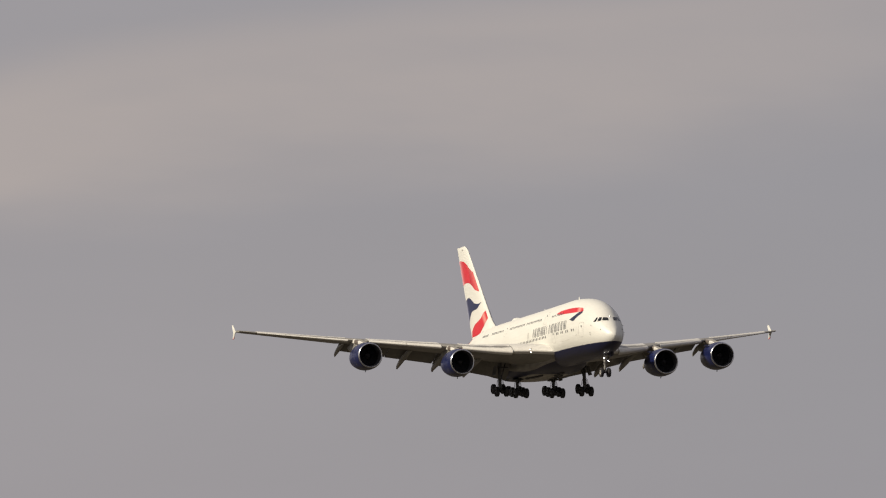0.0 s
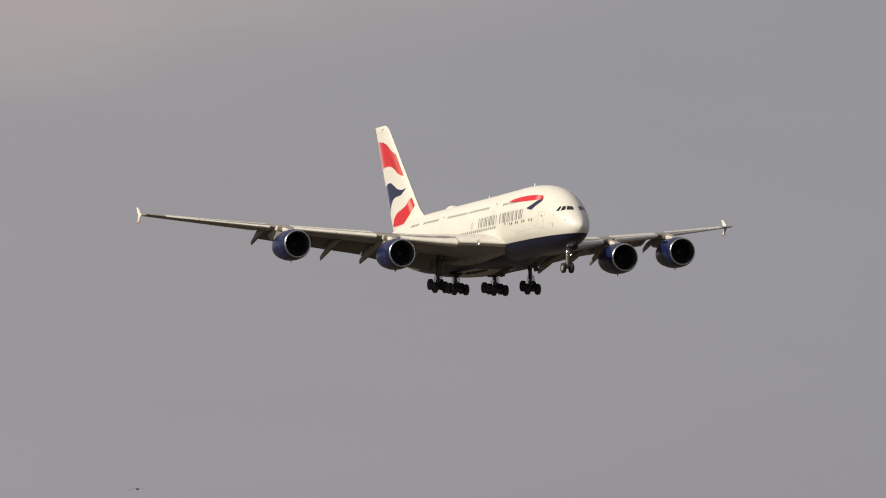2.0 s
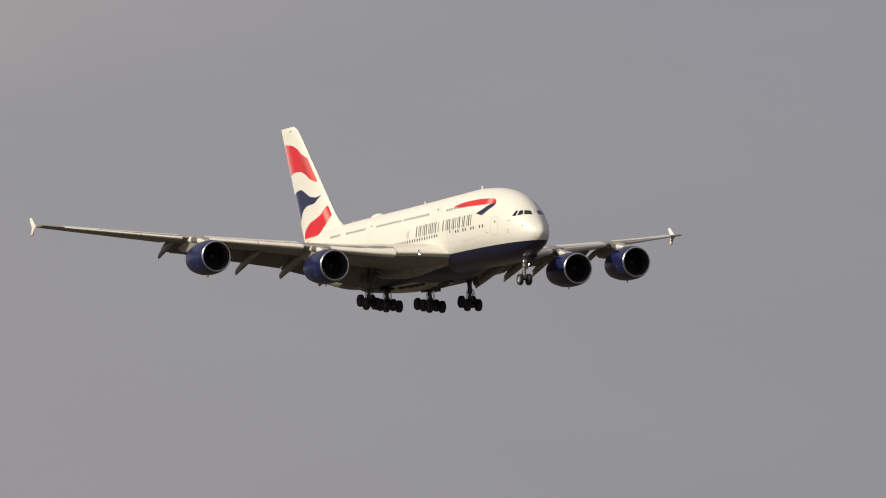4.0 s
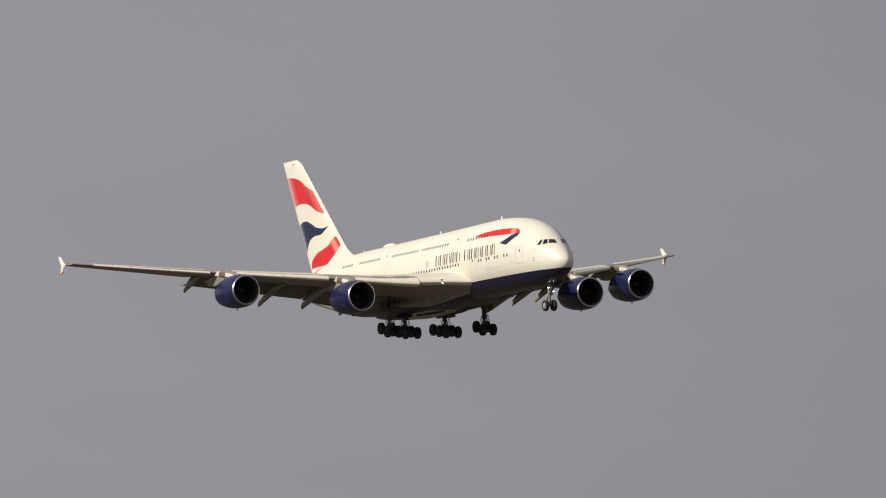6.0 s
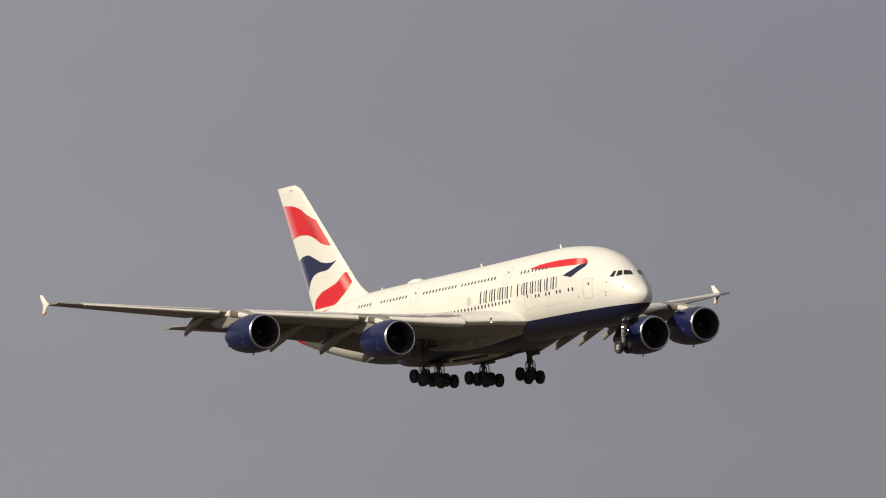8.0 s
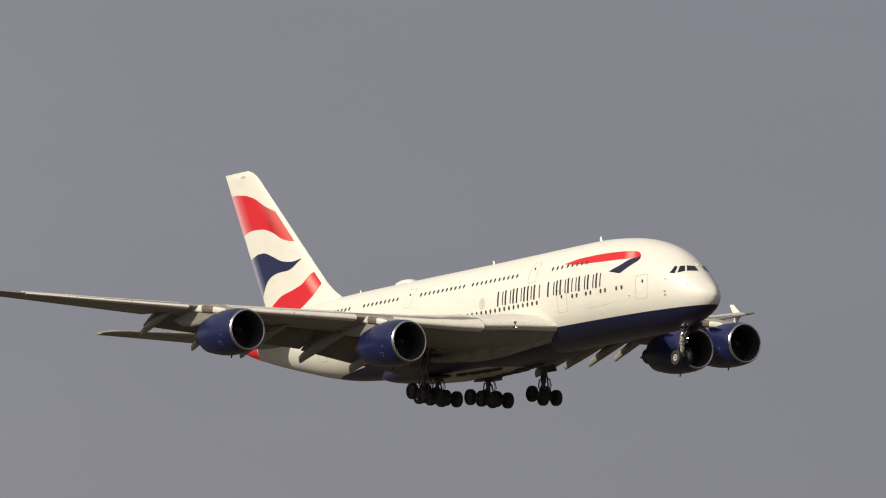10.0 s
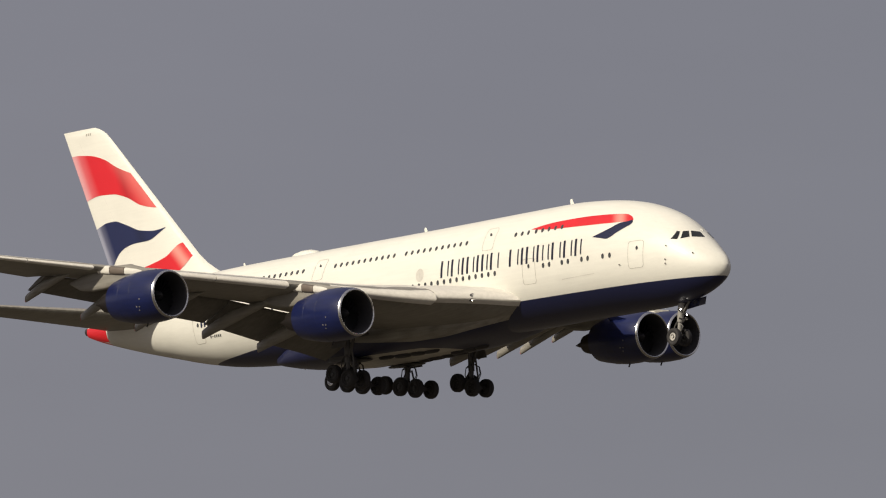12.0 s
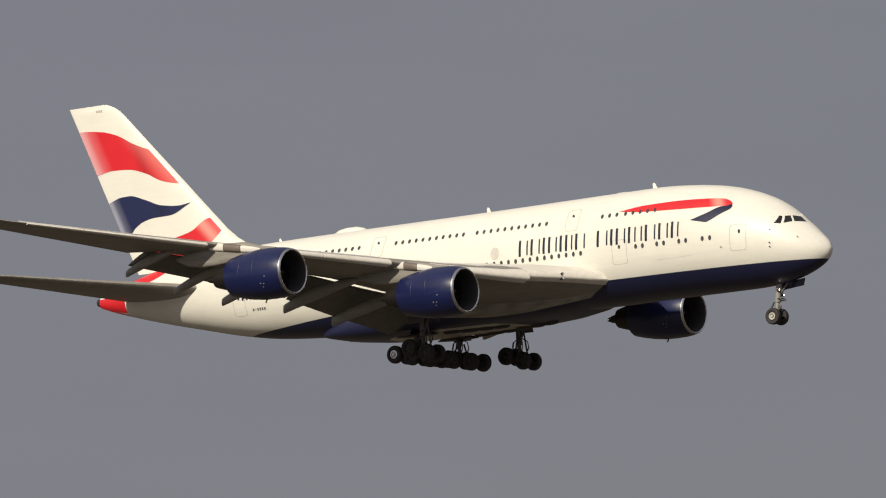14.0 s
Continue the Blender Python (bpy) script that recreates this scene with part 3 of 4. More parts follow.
def make_wing(side):
    name = "starboard" if side < 0 else "port"
    ys = [0.0, 2.4, 3.3, 4.0, 4.6, 5.6, 7.66, 7.7, 10, 12, 14, 16, 18, 20, 22, 24, 26.4]
    rings = [wing_ring(y, 0.80, side) for y in ys] + [wing_ring(y, 1.0, side) for y in (26.42, 28, 30, 32, 34, 36, 37.5, 38.3, 39.0, 39.75)]
    wing = part("wing", loft(rings), GREY, airliner, "swept grey wing", sharp=40)
    # slats: the drooped nose of the wing, and the fixed nose at the root
    def nose_piece(name, y0, y1, droop, back, under, label):
        rings = []
        stations = [y0 + (y1 - y0) * i / 5 for i in range(6)] if droop else [2.4, 3.3, 4.0, 4.6, 5.6, 7.66]
        for y in stations:
            le, chord, z, thick, twist = wing_frame(y)
            pivot = wing_point(y, back, 1, side)
            outer = [wing_point(y, back * (1 - k / 9) ** 1.6, 1, side) for k in range(10)] + [wing_point(y, under * (k / 5) ** 1.6, -1, side) for k in range(1, 6)]
            foot = outer[-1]
            inner = [foot + (pivot - foot) * u + Vector((0.05 * chord * math.sin(math.pi * u) * 0.35, 0, 0)) for u in (0.25, 0.5, 0.75)]
            a = radians(droop)
            pts = []
            for p in outer + inner:
                grow = 1.0 if droop else 0.0
                dx, dz = (p.x - pivot.x) * (1.02 + 0.01 * grow), (p.z - pivot.z) * (1.03 + 0.02 * grow)
                pts.append(Vector((pivot.x + dx * math.cos(a) + dz * math.sin(a) + (0.016 * chord if droop else 0.0), p.y, pivot.z - dx * math.sin(a) + dz * math.cos(a) + (0.06 if droop else 0.02))))
            rings.append(pts)
        part(name, loft(rings), PALE_GREY, wing, label, sharp=40)

    for y0, y1 in ((7.75, 13.5), (16.0, 20.0), (20.06, 24.4), (26.9, 30.6), (30.66, 34.2), (34.26, 37.6)):
        nose_piece("slat", y0, y1, 3.5 if y0 < 26 else 4.6, 0.20 if y0 < 26 else 0.25, 0.035 if y0 < 26 else 0.05, "pale drooped leading edge slat")
    nose_piece("leading_edge", 2.4, 7.66, 0, 0.22, 0.03, "pale fixed leading edge at the wing root")
    # flaps: set down and aft, with a slot to the wing
    for y0, y1, angle in ((3.9, 13.85, 27), (13.95, 20.0, 25), (20.08, 26.3, 24)):
        rings = []
        for i in range(6):
            y = y0 + (y1 - y0) * i / 5
            le, chord, z, thick, twist = wing_frame(y)
            flap = 0.19 * chord + 0.6
            a = radians(angle)
            nose = wing_point(y, 0.785, 0, side)
            n = 8
            cs = [(1 - math.cos(math.pi * k / n)) / 2 for k in range(n + 1)]
            loop = [(c, foil(c, 0.13) + 0.02) for c in reversed(cs)] + [(c, -foil(c, 0.10)) for c in cs[1:]]
            pts = []
            for c, h in loop:
                dx, dz = -c * flap, h * flap
                pts.append(Vector((nose.x + 0.10 + dx * math.cos(a) - dz * math.sin(a), side * y, nose.z - 0.009 * chord - 0.045 + dx * math.sin(a) + dz * math.cos(a))))
            rings.append(pts)
        part("flap", loft(rings), FLAP_GREY, wing, "lowered trailing edge flap", sharp=30)
    # canoe fairings over the flap tracks
    for y, ex, ez, size in ((9.68, -39.2, -4.7, 1.2), (13.83, -40.62, -3.8, 1.12), (18.2, -43.14, -3.24, 1.0), (22.1, -44.7, -2.54, 0.92), (26.5, -45.75, -1.28, 0.85)):
        start = wing_point(y, 0.40, -1, side)
        mid = wing_point(y, 0.66, -1, side) + Vector((0, 0, -0.30 * size))
        end = Vector((ex, side * y, ez + 0.16 * size))
        rings = []
        for u, w, h in ((0.0, 0.03, 0.03), (0.15, 0.2, 0.2), (0.35, 0.30, 0.32), (0.6, 0.33, 0.43), (0.75, 0.31, 0.43), (0.88, 0.24, 0.37), (0.96, 0.18, 0.34), (1.0, 0.11, 0.30)):
            # a bent spine from the wing's underside to the hanging tail
            p = start * (1 - u) ** 2 + mid * 2 * u * (1 - u) + end * u * u
            rings.append([Vector((p.x, p.y + w * size * math.cos(b), p.z + h * size * math.sin(b))) for b in (2 * math.pi * k / 14 for k in range(14))])
        part("flap_fairing", loft(rings), GREY, wing, "canoe-shaped flap track fairing", sharp=50)
        part("fairing_tip", loft([[p + Vector((-0.015, 0, 0)) for p in rings[-1]], [end + (p - end) * 0.5 + Vector((-0.08, 0, -0.10)) for p in rings[-1]]]), RED, wing, "small red fairing tip")
    # tip fence
    outline = [(-49.5, 2.44), (-50.0, 2.78), (-50.85, 3.50), (-51.42, 3.56), (-51.2, 3.1), (-50.75, 2.45), (-50.95, 1.9), (-51.12, 1.54), (-50.62, 1.58), (-50.0, 2.2)]
    bm = bmesh.new()
    rows = []
    for off, inset in ((-0.06, 0.9), (-0.03, 1.0), (0.03, 1.0), (0.06, 0.9)):
        cx, cz = -50.5, 2.45
        rows.append([Vector((cx + (x - cx) * inset, side * (39.78 + off), cz + (z - cz) * inset)) for x, z in outline])
    loft(rows, bm=bm)
    part("tip_fence", bm, WHITE, wing, "white arrow-shaped wing tip fence")
    low = [(-50.86, 1.86), (-51.15, 1.50), (-50.58, 1.55), (-50.3, 1.72)]
    part("fence_foot", loft([[Vector((x, side * (39.78 + off), z)) for x, z in low] for off in (-0.045, 0.045)]), RED, wing, "red lower tip of the fence")
    return wing


wings = [make_wing(side) for side in (-1, 1)]


# ---- airliner: tail ----
def fin_edges(z):
    le = -55.85 - (z - 4.2) * 0.994
    if z < 5.2:
        le += 1.5 * ((5.2 - z) / 2.2) ** 2
    if z > 15.4:
        le -= 0.75 * ((z - 15.4) / 1.05) ** 3
    te = -69.2 - (z - 9.0) * 0.462
    return le, te


def fin_point(z, c, up, out=0.0):
    le, te = fin_edges(z)
    chord = le - te
    t = 0.105 - 0.002 * (z - 3)
    return Vector((le - c * chord, up * (foil(c, t) * chord + out), z))


def make_fin():
    rings = []
    for z in (2.4, 3.2, 3.8, 4.4, 5.2, 7, 9, 11, 13, 14.6, 15.4, 15.8, 16.1, 16.3, 16.42, 16.46):
        cs = [(1 - math.cos(math.pi * i / 12)) / 2 for i in range(13)]
        shrink = 1.0 if z < 16.2 else 0.55
        pts = [fin_point(z, c, 1) for c in reversed(cs)] + [fin_point(z, c, -1) for c in cs[1:-1]]
        rings.append([Vector((p.x, p.y * shrink, p.z)) for p in pts])
    fin = part("tail_fin", loft(rings), WHITE, airliner, "tall white tail fin with red and navy waves", sharp=40)

    def wave(name, low, high, x0, x1, material, label, side):
        """A painted wave between two edges z(x), clipped to the fin."""
        bm = bmesh.new()
        grid = []
        steps, rows = 40, 8
        for i in range(steps + 1):
            x = x0 + (x1 - x0) * i / steps
            lo, hi = low(x), high(x)
            col = []
            for j in range(rows + 1):
                z = lo + (hi - lo) * j / rows
                le, te = fin_edges(z)
                xx = min(max(x, te + 0.03), le - 0.5)
                c = (le - xx) / (le - te)
                col.append(bm.verts.new(fin_point(z, c, side, 0.02)))
            grid.append(col)
        for a, b in zip(grid, grid[1:]):
            for j in range(rows):
                bm.faces.new((a[j], b[j], b[j + 1], a[j + 1]))
        bmesh.ops.remove_doubles(bm, verts=bm.verts, dist=0.004)
        part(name, bm, material, fin, label, sharp=80)

    top_red = lambda x: curve_at([(-73, 14.25), (-71.6, 14.5), (-69.3, 14.28), (-67.6, 13.8), (-65.9, 12.92), (-64.1, 12.25), (-62.5, 11.9)], x)
    low_red = lambda x: curve_at([(-71, 10.5), (-69.9, 10.80), (-68.3, 11.02), (-66.5, 10.92), (-64.8, 10.46), (-63.1, 9.66), (-61.3, 9.30), (-60.5, 9.28)], x)
    top_navy = lambda x: curve_at([(-70, 8.2), (-68.7, 8.5), (-67.5, 8.78), (-66.6, 8.8), (-64.9, 8.31), (-63.2, 7.7), (-61.4, 7.50), (-60.2, 7.64)], x)
    low_navy = lambda x: curve_at([(-67.5, 4.4), (-67.0, 5.2), (-66.2, 6.1), (-65.3, 6.55), (-64.1, 6.76), (-62.3, 6.80), (-60.2, 7.62)], x)
    top_last = lambda x: curve_at([(-66, 3.2), (-65.5, 3.9), (-64.9, 4.2), (-63.5, 4.68), (-61.9, 4.92), (-60.2, 5.28), (-58.32, 6.22), (-57.2, 5.05)], x)
    low_last = lambda x: curve_at([(-66, 2.9), (-65.5, 3.0), (-61.3, 3.0), (-58.8, 3.85), (-57.8, 4.5), (-57.2, 5.1)], x)
    for side in (-1, 1):
        wave("red_wave", low_red, top_red, -72.4, -60.9, RED_WAVE, "broad red painted wave", side)
        wave("navy_wave", low_navy, top_navy, -69.5, -60.3, NAVY_WAVE, "navy painted wave", side)
        wave("red_wave", low_last, top_last, -65.9, -57.25, RED_FOLD, "red painted wave at the fin's foot", side)
    # rudder gap
    for side in (-1, 1):
        bm = tube([fin_point(z, 0.70, side, -0.01) for z in np.linspace(3.6, 15.6, 14)], 0.014, 6)
        part("rudder_gap", bm, CREST, fin)
        # a small registration mark near the tip, as three plain bars
        for k in range(3):
            bm = bmesh.new()
            cols = []
            for x in (-69.75 + 0.24 * k, -69.62 + 0.24 * k):
                col = []
                for z in (15.88, 16.06):
                    le, te = fin_edges(z)
                    col.append(bm.verts.new(fin_point(z, (le - x) / (le - te), side, 0.02)))
                cols.append(col)
            bm.faces.new((cols[0][0], cols[1][0], cols[1][1], cols[0][1]))
            part("registration_bar", bm, LINE, fin)
    return fin


fin = make_fin()


def make_tailplane(side):
    rings = []
    for y, le, te, z in ((0.8, -56.4, -66.5, 0.25), (2.4, -57.8, -66.8, 0.40), (8.0, -63.2, -69.0, 1.05), (14.0, -68.2, -71.2, 1.70), (14.8, -69.0, -71.5, 1.78), (15.15, -69.9, -71.7, 1.8)):
        cs = [(1 - math.cos(math.pi * i / 12)) / 2 for i in range(13)]
        chord = le - te
        rings.append([Vector((le - c * chord, side * y, z + foil(c, 0.115) * chord - c * 0.1)) for c in reversed(cs)]
                     + [Vector((le - c * chord, side * y, z - foil(c, 0.115) * chord - c * 0.1)) for c in cs[1:-1]])
    return part("tailplane", loft(rings), GREY, airliner, "swept grey tailplane", sharp=40)


tailplanes = [make_tailplane(side) for side in (-1, 1)]


# ---- airliner: engines ----
def make_engine(y, x, z):
    """A turbofan whose intake's centre is at x, y, z."""
    at = pose(x, y, z, 0, 0.6, 0) @ Matrix.Diagonal((1, 0.98, 0.98, 1))
    nacelle = part("engine", lathe([(-0.16, 1.78), (-0.5, 1.87), (-1.1, 1.94), (-2.0, 1.975), (-3.0, 1.96), (-3.9, 1.86), (-4.8, 1.70), (-5.6, 1.52), (-5.6, 1.48), (-4.6, 1.58), (-3.8, 1.6)], 56),
                   BLUE, airliner, "blue turbofan engine with a polished intake lip", sharp=50, at=at)
    part("intake_lip", lathe([(-0.16, 1.783), (-0.09, 1.75), (-0.03, 1.705), (0.0, 1.67), (-0.02, 1.635), (-0.07, 1.60)], 56), CHROME, nacelle, "bright polished metal intake lip", sharp=80)
    part("intake_lining", lathe([(-0.07, 1.60), (-0.18, 1.55), (-0.35, 1.51), (-0.7, 1.47), (-1.2, 1.48), (-1.6, 1.5), (-1.9, 1.5)], 56), LINING_SHADED, nacelle, "intake lining with its shade in the colour", sharp=80)
    rows = []
    for r in (0.42, 0.7, 1.0, 1.25, 1.46):
        twist = radians(25 + 35 * r / 1.47)
        lead = 0.18 * (r - 0.4)
        mid = Vector((-1.55, r * math.cos(lead), r * math.sin(lead)))
        along = Vector((math.cos(twist), -math.sin(lead) * math.sin(twist), math.cos(lead) * math.sin(twist))) * 0.22
        across = Vector((-math.sin(twist), -math.sin(lead) * math.cos(twist), math.cos(lead) * math.cos(twist))) * 0.012
        rows.append([mid + along, mid + across, mid - along, mid - across])
    blade = part("fan_blade", loft(rows), BLADE_SHADED, nacelle, "titanium fan blade, darkened for shade")
    for k in range(1, 24):
        share("fan_blade", blade, nacelle, pose(0, 0, 0, 15 * k, 0, 0))
    part("spinner", lathe([(-0.95, 0.01), (-1.05, 0.14), (-1.25, 0.28), (-1.5, 0.40), (-1.7, 0.45), (-1.9, 0.45)], 24), DARK, nacelle)
    # flat dark disc behind the fan, in place of the duct's deep shade
    part("fan_shade_disc", lathe([(-1.86, 0.02), (-1.86, 1.5)], 32), DARK, nacelle)
    part("core_cowl", lathe([(-4.2, 1.15), (-5.4, 1.10), (-6.4, 0.92), (-7.3, 0.68), (-7.3, 0.62), (-6.6, 0.6)], 36), EXHAUST, nacelle, "bare metal core nozzle")
    part("exhaust_plug", lathe([(-6.6, 0.42), (-7.3, 0.36), (-8.0, 0.2), (-8.5, 0.02)], 24), EXHAUST, nacelle)
    part("duct_wall", lathe([(-4.6, 1.58), (-4.62, 1.12)], 32), DARK, nacelle)
    # vent marks and small plates on the cowl's sides
    for side in (-1, 1):
        for u, a, w in ((-1.35, 101, 0.09), (-1.55, 118, 0.08), (-1.85, 117, 0.09), (-1.7, 126, 0.08)):
            r = 1.985
            bm = bmesh.new()
            ring = []
            for du, da in ((-1, -1), (1, -1), (1, 1), (-1, 1)):
                b = radians(a + da * w / r * 28.6)
                ring.append(Vector((u + du * w * 0.5, side * (r + 0.005) * math.sin(b), (r + 0.005) * math.cos(b))))
            loft([ring, [Vector((p.x, p.y * 0.985, p.z * 0.985)) for p in ring]], bm=bm)
            part("vent_plate", bm, GREY, nacelle)
    for u, r in ((-2.55, 1.972), (-3.95, 1.855)):
        part("cowl_seam", lathe([(u + 0.015, r + 0.001), (u, r + 0.006), (u - 0.015, r)], 56), SEAM, nacelle)
    # a strake on the side that faces the hull
    for side in (-1 if y > 0 else 1,):
        b = radians(48) * side
        base = [Vector((-1.4, 1.97 * math.sin(b), 1.97 * math.cos(b))), Vector((-3.2, 1.93 * math.sin(b), 1.93 * math.cos(b)))]
        tip = [Vector((-2.2, 2.36 * math.sin(b), 2.36 * math.cos(b))), Vector((-3.1, 2.36 * math.sin(b), 2.36 * math.cos(b)))]
        off = Vector((0, math.cos(b), -math.sin(b))) * 0.025
        part("strake", loft([[base[0] + off, base[1] + off, tip[1] + off, tip[0] + off], [base[0] - off, base[1] - off, tip[1] - off, tip[0] - off]]), BLUE, nacelle)
    # drain mast below
    part("drain_mast", tube([(-2.6, 0, -1.9), (-2.75, 0, -2.2)], 0.06, 8), DARK, nacelle)
    return nacelle


def make_pylon(y, x, z):
    side = 1 if y > 0 else -1
    le, chord, wz, thick, twist = wing_frame(abs(y))
    rings = []
    for px, lo, hi, w in ((x - 1.6, z + 1.8, z + 2.0, 0.08), (x - 2.8, z + 1.6, z + 2.2, 0.2), (x - 4.4, z + 1.3, wz + 0.05, 0.28), (le + 0.4, z + 1.2, wz + 0.12, 0.32),
                          (le - 0.8, z + 1.1, wz + 0.22, 0.32), (le - 2.2, z + 1.1, wz - 0.1, 0.3), (le - 3.6, z + 1.3, wz - 0.3, 0.24), (le - 4.8, wz - 0.75, wz - 0.55, 0.1)):
        hi = max(hi, lo + 0.05)
        ring = [Vector((px, y + w * math.copysign(abs(math.cos(a)) ** 0.6, math.cos(a)), (lo + hi) / 2 + (hi - lo) / 2 * math.copysign(abs(math.sin(a)) ** 0.6, math.sin(a)))) for a in (2 * math.pi * k / 16 for k in range(16))]
        rings.append(ring)
    pylon = part("pylon", loft(rings), GREY, airliner, "grey engine pylon", sharp=50)
    # the fairing on top, in three panels: pale nose, bare metal, pale foot at the leading edge
    def ring_at(px, lo, hi, w):
        return [Vector((px, y + w * math.copysign(abs(math.cos(a)) ** 0.5, math.cos(a)), (lo + hi) / 2 + (hi - lo) / 2 * math.copysign(abs(math.sin(a)) ** 0.5, math.sin(a)))) for a in (2 * math.pi * (k + 0.5) / 16 for k in range(16))]

    a_x, b_x = x - 3.0, le - 1.2
    spot = lambda u: a_x + (b_x - a_x) * u
    low_ = lambda u: z + 1.7 + (wz - 0.35 - z - 1.7) * u ** 1.3
    top_ = lambda u: z + 2.08 + (wz + 0.34 - z - 2.08) * u ** 0.9
    wide = lambda u: 0.22 + 0.30 * min(1.0, u * 2.2)
    for u0, u1, stuff, label in ((0.0, 0.36, PALE_GREY, "pale nose of the pylon fairing"), (0.37, 0.70, BARE, "bare brown-grey pylon panel"), (0.71, 1.0, PALE_GREY, "pale foot of the pylon fairing")):
        us = [u0 + (u1 - u0) * k / 5 for k in range(6)]
        part("pylon_cap", loft([ring_at(spot(u), low_(u), top_(u), wide(u)) for u in us]), stuff, pylon, label, sharp=50)
    part("cap_seam", loft([ring_at(spot(u), low_(u) + 0.03, top_(u) - 0.03, wide(u) - 0.03) for u in (0.35, 0.72)]), DARK, pylon)
    return pylon


ENGINES = [(-14.82, -22.3, -3.97), (-25.75, -30.2, -2.42), (14.82, -22.3, -3.97), (25.75, -30.2, -2.42)]
for place in ENGINES:
    make_engine(*place)
    make_pylon(*place)


# ---- airliner: undercarriage ----
def wheel_mesh(radius, width):
    """A tyre and, in it, a dished hub; the axle lies along y."""
    tyre = bmesh.new()
    h = width / 2
    profile = [(-h * 0.72, radius * 0.56), (-h * 0.98, radius * 0.68), (-h, radius * 0.82), (-h * 0.82, radius * 0.95), (-h * 0.5, radius), (h * 0.5, radius), (h * 0.82, radius * 0.95), (h, radius * 0.82), (h * 0.98, radius * 0.68), (h * 0.72, radius * 0.56)]
    loft([[Vector((r * math.cos(a), y, r * math.sin(a))) for a in (2 * math.pi * k / 28 for k in range(28))] for y, r in profile], caps=False, bm=tyre)
    hub = bmesh.new()
    profile = [(-h * 0.78, 0.02), (-h * 0.78, radius * 0.18), (-h * 0.5, radius * 0.26), (-h * 0.45, radius * 0.44), (-h * 0.75, radius * 0.5), (-h * 0.72, radius * 0.57),
               (h * 0.72, radius * 0.57), (h * 0.75, radius * 0.5), (h * 0.45, radius * 0.44), (h * 0.5, radius * 0.26), (h * 0.78, radius * 0.18), (h * 0.78, 0.02)]
    loft([[Vector((r * math.cos(a), y, r * math.sin(a))) for a in (2 * math.pi * k / 24 for k in range(24))] for y, r in profile], bm=hub)
    return tyre, hub


def make_gear(x, y, top, axle_z, rows, radius, spread, width, step, tilt, lean_x=0.0, leg_paint=STEEL):
    """A leg with a tilted bogie; rows of wheel pairs."""
    gear = part("landing_gear", tube([(lean_x, 0, top - axle_z), (lean_x * 0.4, 0, 1.1), (lean_x * 0.35, 0, 1.08), (0, 0, 0.1)], [0.24, 0.24, 0.16, 0.16], 14), leg_paint, airliner, "steel undercarriage leg with a wheeled bogie", at=pose(x, y, axle_z))
    t = radians(tilt)
    ends = [(k - (rows - 1) / 2) * step for k in range(rows)]
    if rows > 1:
        part("bogie_beam", tube([(e * math.cos(t), 0, e * math.sin(t)) for e in (ends[0] - 0.15, ends[-1] + 0.15)], 0.17, 10), DARK, gear)
    first = None
    for e in ends:
        ax, az = e * math.cos(t), e * math.sin(t)
        part("axle", tube([(ax, -spread, az), (ax, spread, az)], 0.1, 8), DARK, gear)
        for s in (-1, 1):
            at = pose(ax, s * spread, az)
            if first is None:
                tyre, hub = wheel_mesh(radius, width)
                wheel = part("wheel", tyre, TYRE, gear, "black rubber tyre", at=at)
                rim = part("hub", hub, HUB_SHADED, gear, "metal wheel hub, coloured dark as in shade", at=at)
                first = (wheel, rim)
            else:
                wheel = share("wheel", first[0], gear, at, "black rubber tyre")
                share("hub", first[1], gear, at, "metal wheel hub, coloured dark as in shade")
    # drag and side braces, torque links
    h = top - axle_z
    part("side_brace", tube([(0.1, 0.05, 1.2), (0.2, (-1 if y > 0 else 1) * 0.9, h)], 0.09, 8), STEEL, gear)
    part("drag_brace", tube([(0.1, 0, 1.3), (1.2, 0, h)], 0.09, 8), STEEL, gear)
    if rows > 1:
        for k, (dy, reach) in enumerate(((0.28, 0.75), (-0.28, 0.6), (0.1, 0.95), (0.2, -1.0), (-0.24, -0.8), (0.0, -1.25))):
            part("hose", tube([(0.15, dy, 1.6), (0.15 + reach * 0.6, dy, 1.35), (0.15 + reach * 0.7, dy * 1.2, 0.85), (0.12 + reach * 0.4, dy * 1.2, 0.4), (0.1, dy, 0.15)], 0.035, 6), DARK, gear)
        part("actuator", tube([(0.45, 0, h * 0.55), (0.75, 0, 0.25)], 0.07, 8), STEEL, gear)
    part("torque_link", tube([(-0.18, 0, 0.15), (-0.55, 0, 0.62), (-0.2, 0, 1.1)], 0.07, 8), STEEL, gear)
    return gear


def plate(points, thick, bm=None):
    """A flat door of some thickness from its corners."""
    pts = [Vector(p) for p in points]
    n = (pts[1] - pts[0]).cross(pts[2] - pts[0]).normalized() * thick / 2
    return loft([[p - n for p in pts], [p + n for p in pts]], bm=bm)


KEEL_OVALS = [(-29.1, -1.45, 0.85, 0.3), (-30.5, -1.55, 0.8, 0.42), (-32.0, -1.7, 0.95, 0.42), (-33.5, -2.0, 0.85, 0.3), (-28.6, 0.7, 0.72, 0.34), (-27.2, 0.7, 0.72, 0.42), (-25.9, 0.7, 0.72, 0.34)]


